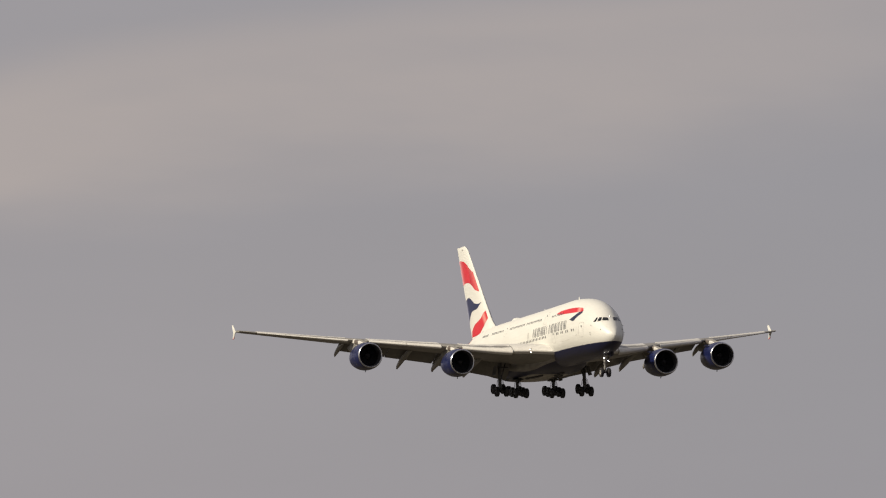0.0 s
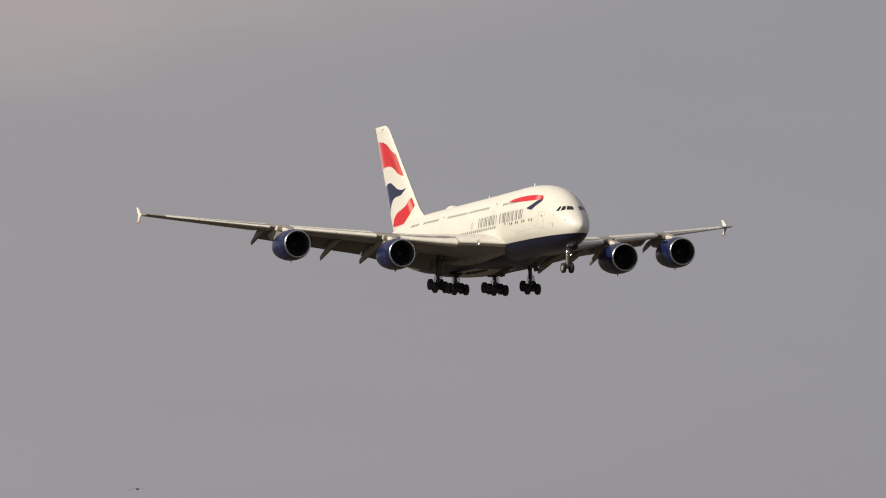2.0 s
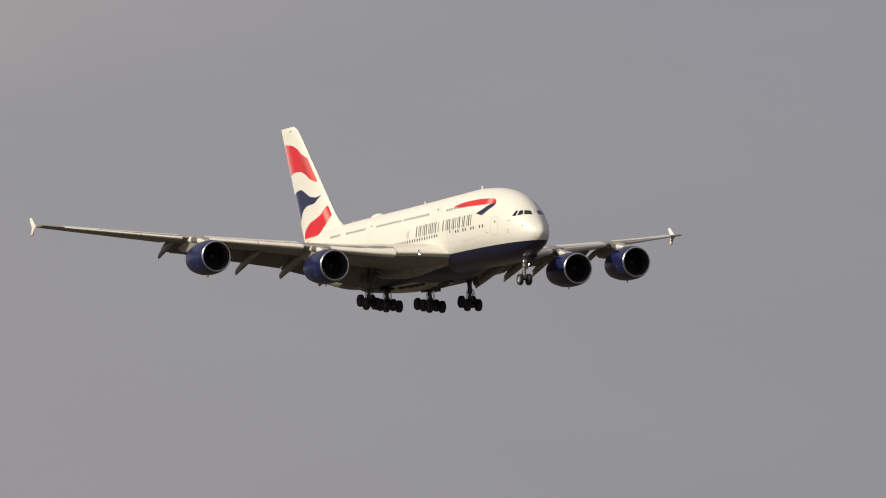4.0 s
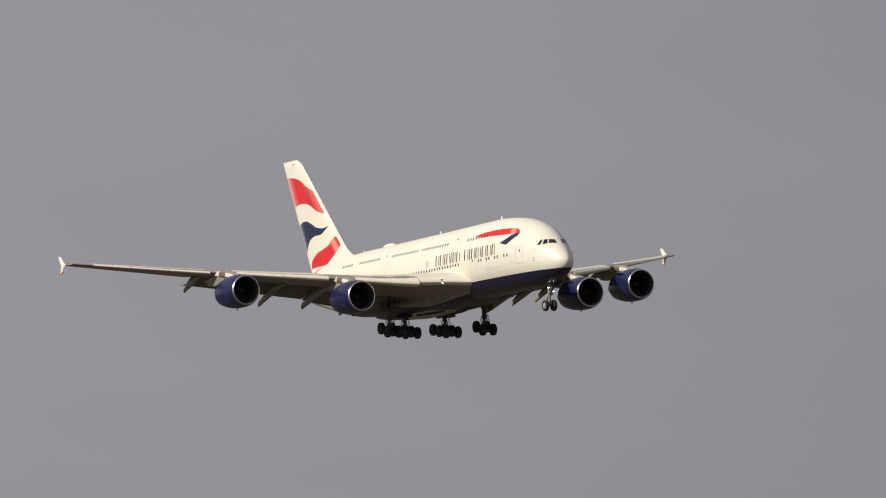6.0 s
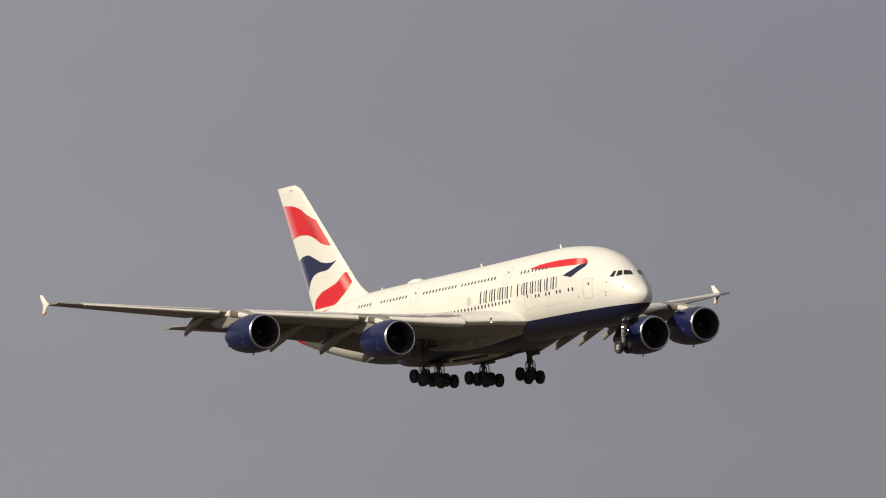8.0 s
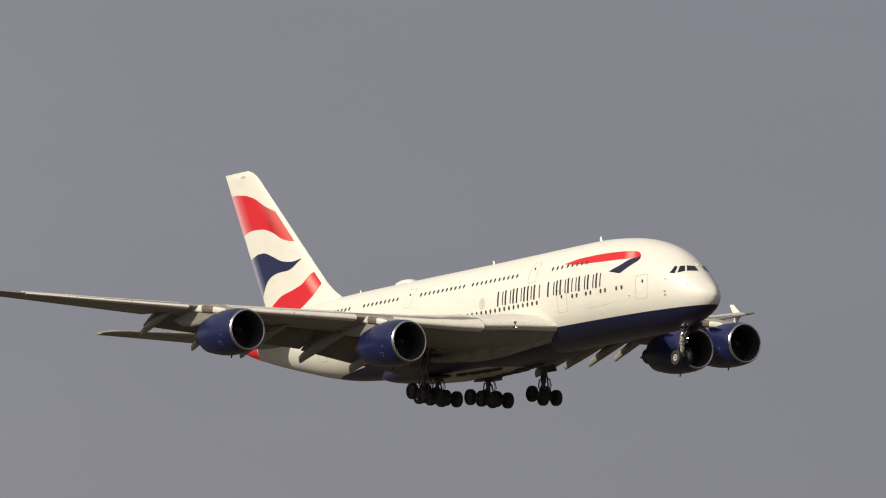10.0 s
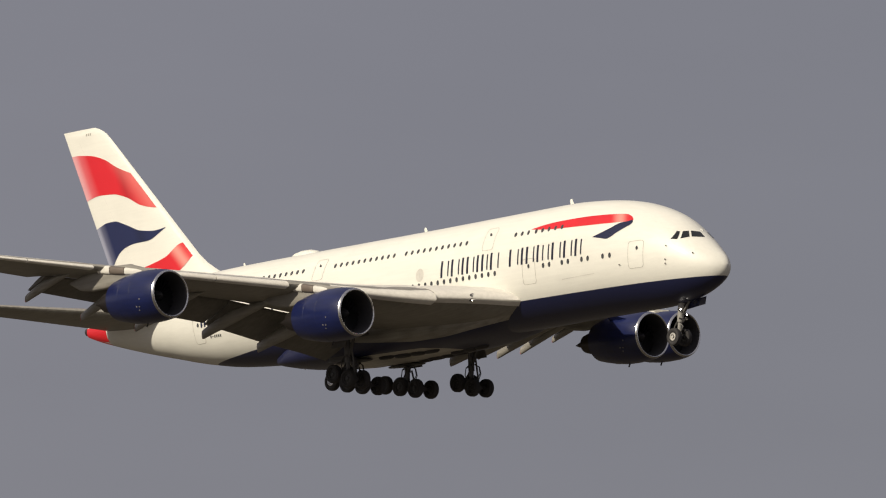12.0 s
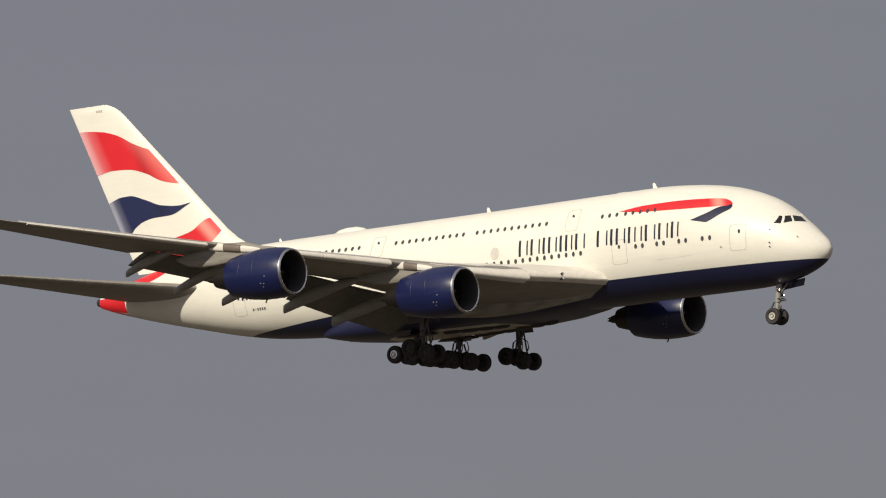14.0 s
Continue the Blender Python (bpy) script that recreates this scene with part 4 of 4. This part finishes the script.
def make_undercarriage():
    for s in (-1, 1):
        gear = make_gear(-33.15, s * 6.2, -3.0, -7.12, 2, 0.70, 0.68, 0.52, 1.7, -17)
        part("gear_door", plate([(0.75, s * 0.9, 2.1), (-0.75, s * 0.9, 2.1), (-0.9, s * 0.5, 3.4), (0.8, s * 0.5, 3.4)], 0.08), DOOR_SHADED, gear, "small grey undercarriage door, darkened for shade")
        gear = make_gear(-36.35, s * 2.65, -4.9, -7.12, 3, 0.70, 0.78, 0.52, 1.7, -10)
        part("gear_door", plate([(0.2, s * 1.3, 1.62), (-1.5, s * 1.3, 1.62), (-1.5, s * 1.2, 2.0), (0.3, s * 1.2, 2.0)], 0.07), DOOR_SHADED, gear, "small grey undercarriage door, darkened for shade")
        # a bright cap added on the outer rear wheel stands in for sunlight
        t = radians(-10)
        rings = [[Vector((r * math.cos(a), s * d, r * math.sin(a))) for a in (2 * math.pi * k / 20 for k in range(20))] for r, d in ((0.34, 0.16), (0.33, 0.21), (0.24, 0.22), (0.20, 0.15), (0.13, 0.16), (0.10, 0.24), (0.03, 0.25))]
        part("sunlit_hub_cap", loft(rings), CHROME, gear, "bright metal cap added for the sun on the hub", at=pose(-1.7 * math.cos(t), s * 0.78, -1.7 * math.sin(t)))
        # closed domes whose dark colour gives the shade of the open bays
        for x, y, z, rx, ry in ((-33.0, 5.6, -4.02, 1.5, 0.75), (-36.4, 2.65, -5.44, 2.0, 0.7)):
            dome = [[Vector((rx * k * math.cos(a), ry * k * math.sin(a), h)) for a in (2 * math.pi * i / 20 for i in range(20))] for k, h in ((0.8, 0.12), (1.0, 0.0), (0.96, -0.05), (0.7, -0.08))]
            part("bay_shade_dome", loft(dome), DARK, airliner, "dark closed dome for the shade of an open undercarriage bay", at=pose(x, s * y, z))
    # dark rounded ovals bulging slightly from the keel
    for x, y, rx, ry in KEEL_OVALS:
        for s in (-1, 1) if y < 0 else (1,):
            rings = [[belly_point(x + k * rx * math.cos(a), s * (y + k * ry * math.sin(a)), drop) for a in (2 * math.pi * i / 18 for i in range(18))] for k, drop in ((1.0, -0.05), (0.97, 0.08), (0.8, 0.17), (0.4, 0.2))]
            part("keel_oval", loft(rings), DARK, airliner, "dark rounded oval bulging from the keel", sharp=50)
    nose = make_gear(-4.2, 0, -4.4, -6.93, 1, 0.635, 0.52, 0.42, 1.0, 0, lean_x=0.35, leg_paint=LEG_PALE)
    # pale caps over the darkened hubs, as the nose wheels stand in sun
    for s in (-1, 1):
        rings = [[Vector((r * math.cos(a), s * d, r * math.sin(a))) for a in (2 * math.pi * k / 20 for k in range(20))] for r, d in ((0.29, 0.13), (0.28, 0.175), (0.20, 0.18), (0.17, 0.12), (0.11, 0.13), (0.09, 0.2), (0.02, 0.21))]
        part("sunlit_hub_cap", loft(rings), NOSE_HUB, nose, "pale metal hub cap", at=pose(0, s * 0.52, 0))
    # steering jacks, tow fitting and links on the nose leg
    for s in (-1, 1):
        part("steering_jack", tube([(0.22, s * 0.16, 1.30), (0.40, s * 0.26, 1.36), (0.62, s * 0.20, 1.32)], 0.055, 8), STEEL, nose)
    part("tow_fitting", tube([(0.10, 0, 1.22), (0.50, 0, 1.16), (0.95, 0, 1.20)], [0.07, 0.06, 0.04], 8), STEEL, nose)
    part("link_pin", tube([(0.72, -0.16, 1.18), (0.72, 0.16, 1.18)], 0.045, 8), DARK, nose)
    part("torque_link", tube([(0.15, 0, 1.05), (0.42, 0, 0.72), (0.10, 0, 0.32)], 0.06, 8), STEEL, nose)
    for s in (-1, 1):
        if s > 0:
            part("gear_door", plate([(2.4, 0.5, 2.75), (-0.1, 0.5, 2.5), (0.0, 0.56, 1.98), (2.2, 0.56, 2.2)], 0.05), NAVY, nose, "navy nose wheel door")
        bm = lathe([(0.10, 0.02), (0.10, 0.10), (0.0, 0.12), (-0.14, 0.07)], 16)
        at = pose(0.42, s * 0.3, 1.78 - 0.18 * s)
        part("lamp_housing", bm, DARK, nose, at=at)
        part("lamp_lens", lathe([(0.115, 0.01), (0.115, 0.055)], 16), LAMP, nose, "lit landing lamp", at=at)


make_undercarriage()


# ---- airliner: hull details ----
def hull_details():
    pane_bm = bmesh.new()
    ring = lambda d, k: [Vector((0.135 * k * math.cos(a), d, 0.20 * k * math.sin(a))) for a in (2 * math.pi * i / 12 for i in range(12))]
    loft([ring(0.0, 1.0), ring(0.02, 0.95)], bm=pane_bm)
    first = None
    rows = [(-7.77, -8.42), (-9.88, -10.5), (-11.89, -12.52), (-13.85, -14.49)]
    lower = [x for pair in rows for x in pair] + [-19.69 - 0.69 * i for i in range(32)]
    upper = [-16.49 - 0.69 * i for i in range(3)] + [-12.9 - 0.69 * i for i in range(5)] + [-23.21 - 0.67 * i for i in range(11)] + [-31.24 - 0.66 * i for i in range(11)] + [-41.5 - 0.66 * i for i in range(9)] + [-49.2 - 0.66 * i for i in range(5)]
    lower += [-44.5 - 0.69 * i for i in range(9)]
    for side in (-1, 1):
        for z, xs in ((-0.77, lower), (1.9, upper)):
            for x in xs:
                p = side_point(x, z, 0.004, side)
                q = side_point(x, z + 0.1, 0.004, side)
                tilt = math.degrees(math.atan2(abs(p.y) - abs(q.y), q.z - p.z))
                at = pose(p.x, p.y, p.z, tilt if side > 0 else -tilt, 0, 0) if side > 0 else pose(p.x, p.y, p.z, -tilt, 0, 0) @ Matrix.Diagonal((1, -1, 1, 1))
                if first is None:
                    first = part("cabin_window", pane_bm, PANE, hull, "small dark oval cabin window", at=at)
                else:
                    share("cabin_window", first, hull, at)
    # doors: a thin gap round each
    def door(x0, x1, z0, z1, side):
        r = 0.22
        pts = []
        for cx, cz, a0 in ((x1 - r, z1 - r, 0), (x0 + r, z1 - r, 90), (x0 + r, z0 + r, 180), (x1 - r, z0 + r, 270)):
            for k in range(5):
                a = radians(a0 + 22.5 * k)
                pts.append((cx + r * math.cos(a), cz + r * math.sin(a)))
        dense = []
        for (xa, za), (xb, zb) in zip(pts, pts[1:] + pts[:1]):
            m = max(1, int(math.hypot(xb - xa, zb - za) / 0.3))
            dense += [(xa + (xb - xa) * i / m, za + (zb - za) * i / m) for i in range(m)]
        cx, cz = (x0 + x1) / 2, (z0 + z1) / 2
        bm = bmesh.new()
        w = 0.028
        outer = [bm.verts.new(side_point(x, z, 0.012, side)) for x, z in dense]
        inner = [bm.verts.new(side_point(x + (cx - x) * w / 0.6, z + (cz - z) * w / 1.0, 0.012, side)) for x, z in dense]
        for i in range(len(dense)):
            j = (i + 1) % len(dense)
            bm.faces.new((outer[i], outer[j], inner[j], inner[i]))
        part("cabin_door", bm, LINE, hull, "outline of a closed cabin door")
        p = side_point(cx + 0.1 if x1 > -10 else cx, z1 - 0.55, 0.012, side)
        share("cabin_window", first, hull, pose(p.x, p.y, p.z) @ Matrix.Diagonal((0.8, -1 if side < 0 else 1, 0.8, 1)))

    for side in (-1, 1):
        for x0, x1, z0, z1 in ((-6.1, -4.75, -1.95, 0.05), (-16.75, -15.35, -1.97, -0.1), (-21.3, -20.1, 1.05, 2.75), (-40.2, -39.0, 0.95, 2.6), (-54.2, -52.9, -2.3, -0.35)):
            door(x0, x1, z0, z1, side)
    # lettering on the side as plain bars
    widths = [0.95, 0.98, 0.34, 0.92, 0.34, 0.78, 1.02, None, 1.1, 0.34, 0.98, 1.4, 1.06, 0.98, 0.78]
    for side in (-1, 1):
        x = -25.6
        for w in widths:
            if w is None:
                x += 0.85
                continue
            stroke = 0.21
            feet = [0.0] if w < 0.5 else [0.0, w - stroke] if w < 1.2 else [0.0, (w - stroke) / 2, w - stroke]
            for k, off in enumerate(feet):
                lo, hi = (-0.46, 0.80) if k == 0 else (-0.40, 0.74)
                width_ = stroke if k == 0 else stroke * 0.62
                bm = decal(lambda x_: lo, lambda x_: hi, x + off, x + off + width_, 1, 5, side, 0.014, lean=0.0)
                part("title_bar", bm, TITLE, hull)
            x += w + 0.18
        # ribbon mark: a red band that folds over into a navy tail
        top = lambda x_: curve_at([(-16.3, 2.12), (-14.0, 2.36), (-11.0, 2.42), (-8.4, 2.34), (-7.1, 2.22), (-6.5, 2.0), (-6.2, 1.72)], x_)
        low = lambda x_: curve_at([(-16.3, 2.10), (-14.0, 1.86), (-11.0, 1.74), (-8.4, 1.66), (-7.1, 1.62), (-6.5, 1.55), (-6.2, 1.66)], x_)
        part("red_ribbon", decal(low, top, -16.25, -6.22, 44, 6, side), RED_RIBBON, hull, "red painted ribbon mark")
        top = lambda x_: curve_at([(-9.5, 0.76), (-8.2, 1.18), (-7.1, 1.58), (-6.6, 1.62), (-6.2, 1.70), (-6.16, 1.5)], x_)
        low = lambda x_: curve_at([(-9.5, 0.74), (-8.8, 0.60), (-8.12, 0.47), (-7.9, 0.54), (-7.2, 0.90), (-6.6, 1.18), (-6.3, 1.32), (-6.16, 1.5)], x_)
        part("navy_ribbon", decal(low, top, -9.5, -6.17, 30, 6, side, 0.022), NAVY, hull, "navy painted ribbon mark")
        # faint crest behind the title, cargo door line, small writing near the tail as bars
        bm = bmesh.new()
        hub_ = bm.verts.new(side_point(-27.9, 0.02, 0.012, side))
        rim_ = [bm.verts.new(side_point(-27.9 + 0.42 * math.cos(a), 0.02 + 0.5 * math.sin(a), 0.012, side)) for a in (2 * math.pi * k / 20 for k in range(20))]
        for k in range(20):
            bm.faces.new((hub_, rim_[k], rim_[(k + 1) % 20]))
        part("crest_mark", bm, CREST, hull, "faint grey crest mark")
        part("panel_line", decal(lambda x_: -1.93 + 0.02 * (x_ + 9), lambda x_: -1.89 + 0.02 * (x_ + 9), -12.7, -9.4, 8, 1, side, 0.01), CREST, hull)
        for k in range(12):
            part("writing_bar", decal(lambda x_: -1.12, lambda x_: -0.72, -53.2 + 0.42 * k, -53.0 + 0.42 * k, 1, 2, side, 0.012), NAVY, hull)
        # the fin's last wave runs on over the hull, and the tail end is red
        low = lambda x_: curve_at([(-67.0, 0.95), (-65.3, 1.2), (-63.5, 1.6), (-61.9, 2.2), (-61.0, 2.75)], x_)
        top = lambda x_: curve_at(HULL_TOP, x_) - 0.12
        part("red_wave", decal(low, top, -66.9, -61.2, 16, 5, side), RED, hull, "red wave running on over the rear fuselage")
        low = lambda x_: curve_at(HULL_LOW, x_) + 0.08
        top = lambda x_: min(curve_at(HULL_TOP, x_) - 0.1, 0.75)
        part("red_tail", decal(low, top, -69.98, -66.75, 12, 6, side), RED, hull, "red painted tail end")
        # registration near the tail as plain bars
        for k in range(6):
            x0 = -52.2 + 0.24 * k
            tall = 0.05 if k == 1 else 0.2
            part("registration_bar", decal(lambda x_: -1.93 - tall / 2, lambda x_: -1.93 + tall / 2, x0, x0 + 0.13, 1, 2, side), PANE, hull)
    # flight deck windows: corners by distance from the centre line and height, laid on the nose
    def nose_x(y, z):
        near, far = -6.0, 1.0
        for _ in range(30):
            x = (near + far) / 2
            if curve_at(HULL_TOP, x) > z and abs(side_point(x, z, 0.0, 1).y) > y:
                near = x
            else:
                far = x
        return near

    panes = [((1.99, -0.09), (1.79, -0.15), (1.43, 0.43), (1.54, 0.48)),
             ((1.66, -0.12), (1.22, -0.02), (1.00, 0.45), (1.30, 0.44)),
             ((1.12, -0.02), (0.36, -0.07), (0.33, 0.37), (0.88, 0.46))]
    for side in (-1, 1):
        for quad in panes:
            bm = bmesh.new()
            grid = []
            for i in range(7):
                u = i / 6
                col = []
                for v in (0, 0.25, 0.5, 0.75, 1):
                    y, z = [(quad[0][k] * (1 - u) + quad[1][k] * u) * (1 - v) + (quad[3][k] * (1 - u) + quad[2][k] * u) * v for k in (0, 1)]
                    col.append(bm.verts.new(Vector((nose_x(y, z) + 0.012, side * (y + 0.008), z + 0.012))))
                grid.append(col)
            for a, b in zip(grid, grid[1:]):
                for j in range(4):
                    bm.faces.new((a[j], b[j], b[j + 1], a[j + 1]))
            part("flight_deck_window", bm, GLASS, hull, "dark flight deck window", sharp=80)
        # small probes and ports below the windows
        for x, z in ((-2.95, -0.55), (-2.95, -1.55), (-2.95, -1.85), (-0.95, -1.25), (-6.9, -1.55)):
            p = side_point(x, z, 0.0, side)
            part("probe", tube([p, p + Vector((0.02, side * 0.07, -0.01)), p + Vector((0.1, side * 0.08, -0.01))], 0.035, 6), EXHAUST, hull)
    part("wiper_cover", tube([(-1.62, -0.1, 0.60), (-1.42, 0.0, 0.5), (-1.62, 0.1, 0.60)], 0.05, 6), WHITE, hull)
    # aerials, dome, probes
    def blade(x, h, chord, under=False):
        z = curve_at(HULL_LOW, x) if under else curve_at(HULL_TOP, x)
        d = -1 if under else 1
        rows_ = []
        for u, k in ((-0.05, 1.0), (0.4, 0.8), (0.85, 0.6), (1.0, 0.4)):
            lead = x - 0.5 * h * u
            rows_.append([Vector((lead + dx * chord * k, dy * 0.03 * k, z + d * h * u)) for dx, dy in ((0, 0), (-0.5, 1), (-1, 0), (-0.5, -1))])
        part("aerial", loft(rows_), WHITE, hull, "small white blade aerial")

    blade(-14.75, 0.45, 0.42)
    blade(-30.7, 0.40, 0.38)
    blade(-51.4, 0.28, 0.3)
    blade(-44.6, 0.5, 0.4, True)
    rings = []
    for u, w, h in ((0, 0.1, 0.02), (0.3, 0.45, 0.2), (0.9, 0.62, 0.34), (1.8, 0.62, 0.36), (2.6, 0.45, 0.26), (3.2, 0.12, 0.03)):
        z = curve_at(HULL_TOP, -42.9 - u)
        rings.append([Vector((-42.9 - u, w * math.cos(a), z - 0.08 + (h + 0.08) * math.sin(a))) for a in (math.pi * k / 10 for k in range(11))] + [Vector((-42.9 - u, 0, z - 0.2))])
    part("antenna_dome", loft(rings), WHITE, hull, "low white antenna dome")
    rings = []
    for u, w, h in ((0, 0.05, 0.01), (0.3, 0.22, 0.07), (1.0, 0.22, 0.07), (1.5, 0.05, 0.01)):
        z = curve_at(HULL_TOP, -17.4 - u)
        rings.append([Vector((-17.4 - u, w * math.cos(a), z - 0.05 + (h + 0.05) * math.sin(a))) for a in (math.pi * k / 8 for k in range(9))] + [Vector((-17.4 - u, 0, z - 0.15))])
    part("antenna_dome", loft(rings), WHITE, hull, "low white antenna dome")
    # landing lamps in the wing roots
    for side, wing in zip((-1, 1), wings):
        p = wing_point(5.6, 0.004, 0, side)
        for up in (0.16, -0.14):
            at = pose(p.x + 0.12, p.y, p.z + up)
            part("lamp_housing", lathe([(-0.12, 0.11), (0.0, 0.115), (0.0, 0.135), (-0.5, 0.135)], 16), DARK, wing, "landing lamp housing in the wing root", at=at)
            part("lamp_lens", lathe([(-0.11, 0.01), (-0.11, 0.112)], 16), LAMP, wing, "lit landing lamp", at=at)


hull_details()


# ---- gulls ----
def make_gull(feathers, label):
    gull = tagged(new("gull"), label, "bird")
    rings = []
    for x, r, z in ((0.30, 0.01, 0.0), (0.26, 0.025, 0.01), (0.20, 0.04, 0.02), (0.12, 0.05, 0.01), (0.0, 0.065, 0.0), (-0.12, 0.05, 0.0), (-0.22, 0.03, 0.01), (-0.32, 0.045, 0.012)):
        flat = 0.3 if x < -0.3 else 1.0
        rings.append([Vector((x, r * math.cos(a) * (1.4 if flat < 1 else 1), z + flat * r * math.sin(a))) for a in (2 * math.pi * k / 10 for k in range(10))])
    part("body", loft(rings), feathers, gull)
    arms = []
    for side in (-1, 1):
        rings = []
        for y, le, chord, z in ((0.0, 0.12, 0.17, 0.0), (0.2, 0.17, 0.17, 0.05), (0.38, 0.12, 0.13, 0.06), (0.55, 0.02, 0.08, 0.03), (0.66, -0.08, 0.02, 0.0)):
            rings.append([Vector((le, side * y, z)), Vector((le - chord * 0.4, side * y, z + 0.014)), Vector((le - chord, side * y, z - 0.004)), Vector((le - chord * 0.4, side * y, z - 0.006))])
        arms.append(part("wing", loft(rings), feathers, gull))
    return gull, arms


low_gull, low_arms = make_gull(FEATHER, "grey gull gliding far away with spread wings")
far_gull, far_arms = make_gull(FEATHER_PALE, "pale grey gull gliding very far away below another")
high_gull, high_arms = make_gull(FEATHER_DARK, "brownish gull flying far away with spread wings")


# ---- what moves ----
def motions():
    walk(airliner, [(t, pose(x, y, z, 1.0, -2.5, 0)) for t, x, y, z in FLIGHT])
    walk(low_gull, [(0.0, pose(-524.62, 144.16, 6.66, 0, 0, 140)), (0.5, pose(-521.76, 153.95, 7.07, 0, 0, 140)), (1.0, pose(-519.21, 162.25, 7.75, 0, 0, 140)),
                    (1.5, pose(-517.78, 166.74, 8.17, 0, 0, 140)), (2.0, pose(-516.75, 169.82, 9.96, 0, 0, 140)), (3.0, pose(-515.10, 174.42, 10.40, 0, 0, 140)),
                    (14.0, pose(-499.80, 210.80, 8.70, 0, 0, 140))])
    walk(far_gull, [(0.0, pose(-1059.0, 298.0, 9.0, 0, 0, 120)), (0.5, pose(-1054.4, 313.2, 9.4, 0, 0, 120)), (1.0, pose(-1049.31, 329.97, 9.92, 0, 0, 120)),
                    (1.5, pose(-1047.16, 336.71, 10.82, 0, 0, 120)), (2.0, pose(-1045.31, 342.31, 14.03, 0, 0, 120)), (3.0, pose(-1043.0, 349.0, 14.8, 0, 0, 120)),
                    (14.0, pose(-1020.0, 410.0, 13.0, 0, 0, 120))])
    walk(high_gull, [(0.0, pose(-690.0, 520.0, 150.0, 0, 0, 160)), (11.0, pose(-619.0, 613.0, 118.0, 0, 0, 160)), (12.0, pose(-609.85, 625.74, 106.26, 0, 0, 160)),
                     (12.5, pose(-604.82, 632.13, 96.58, 0, 0, 160)), (13.0, pose(-598.67, 640.01, 81.61, 0, 0, 160)), (13.5, pose(-590.42, 647.39, 83.51, 0, 0, 160)), (14.0, pose(-586.0, 650.0, 90.0, 0, 0, 160))])
    for arms, phase in ((low_arms, 0.0), (far_arms, 1.9), (high_arms, 0.7)):
        for arm, side in zip(arms, (-1, 1)):
            walk(arm, [(k * 0.2, pose(0, 0, 0.02, side * (-3 + 8 * math.sin(k * 1.1 + phase)), 0, 0)) for k in range(71)])


motions()
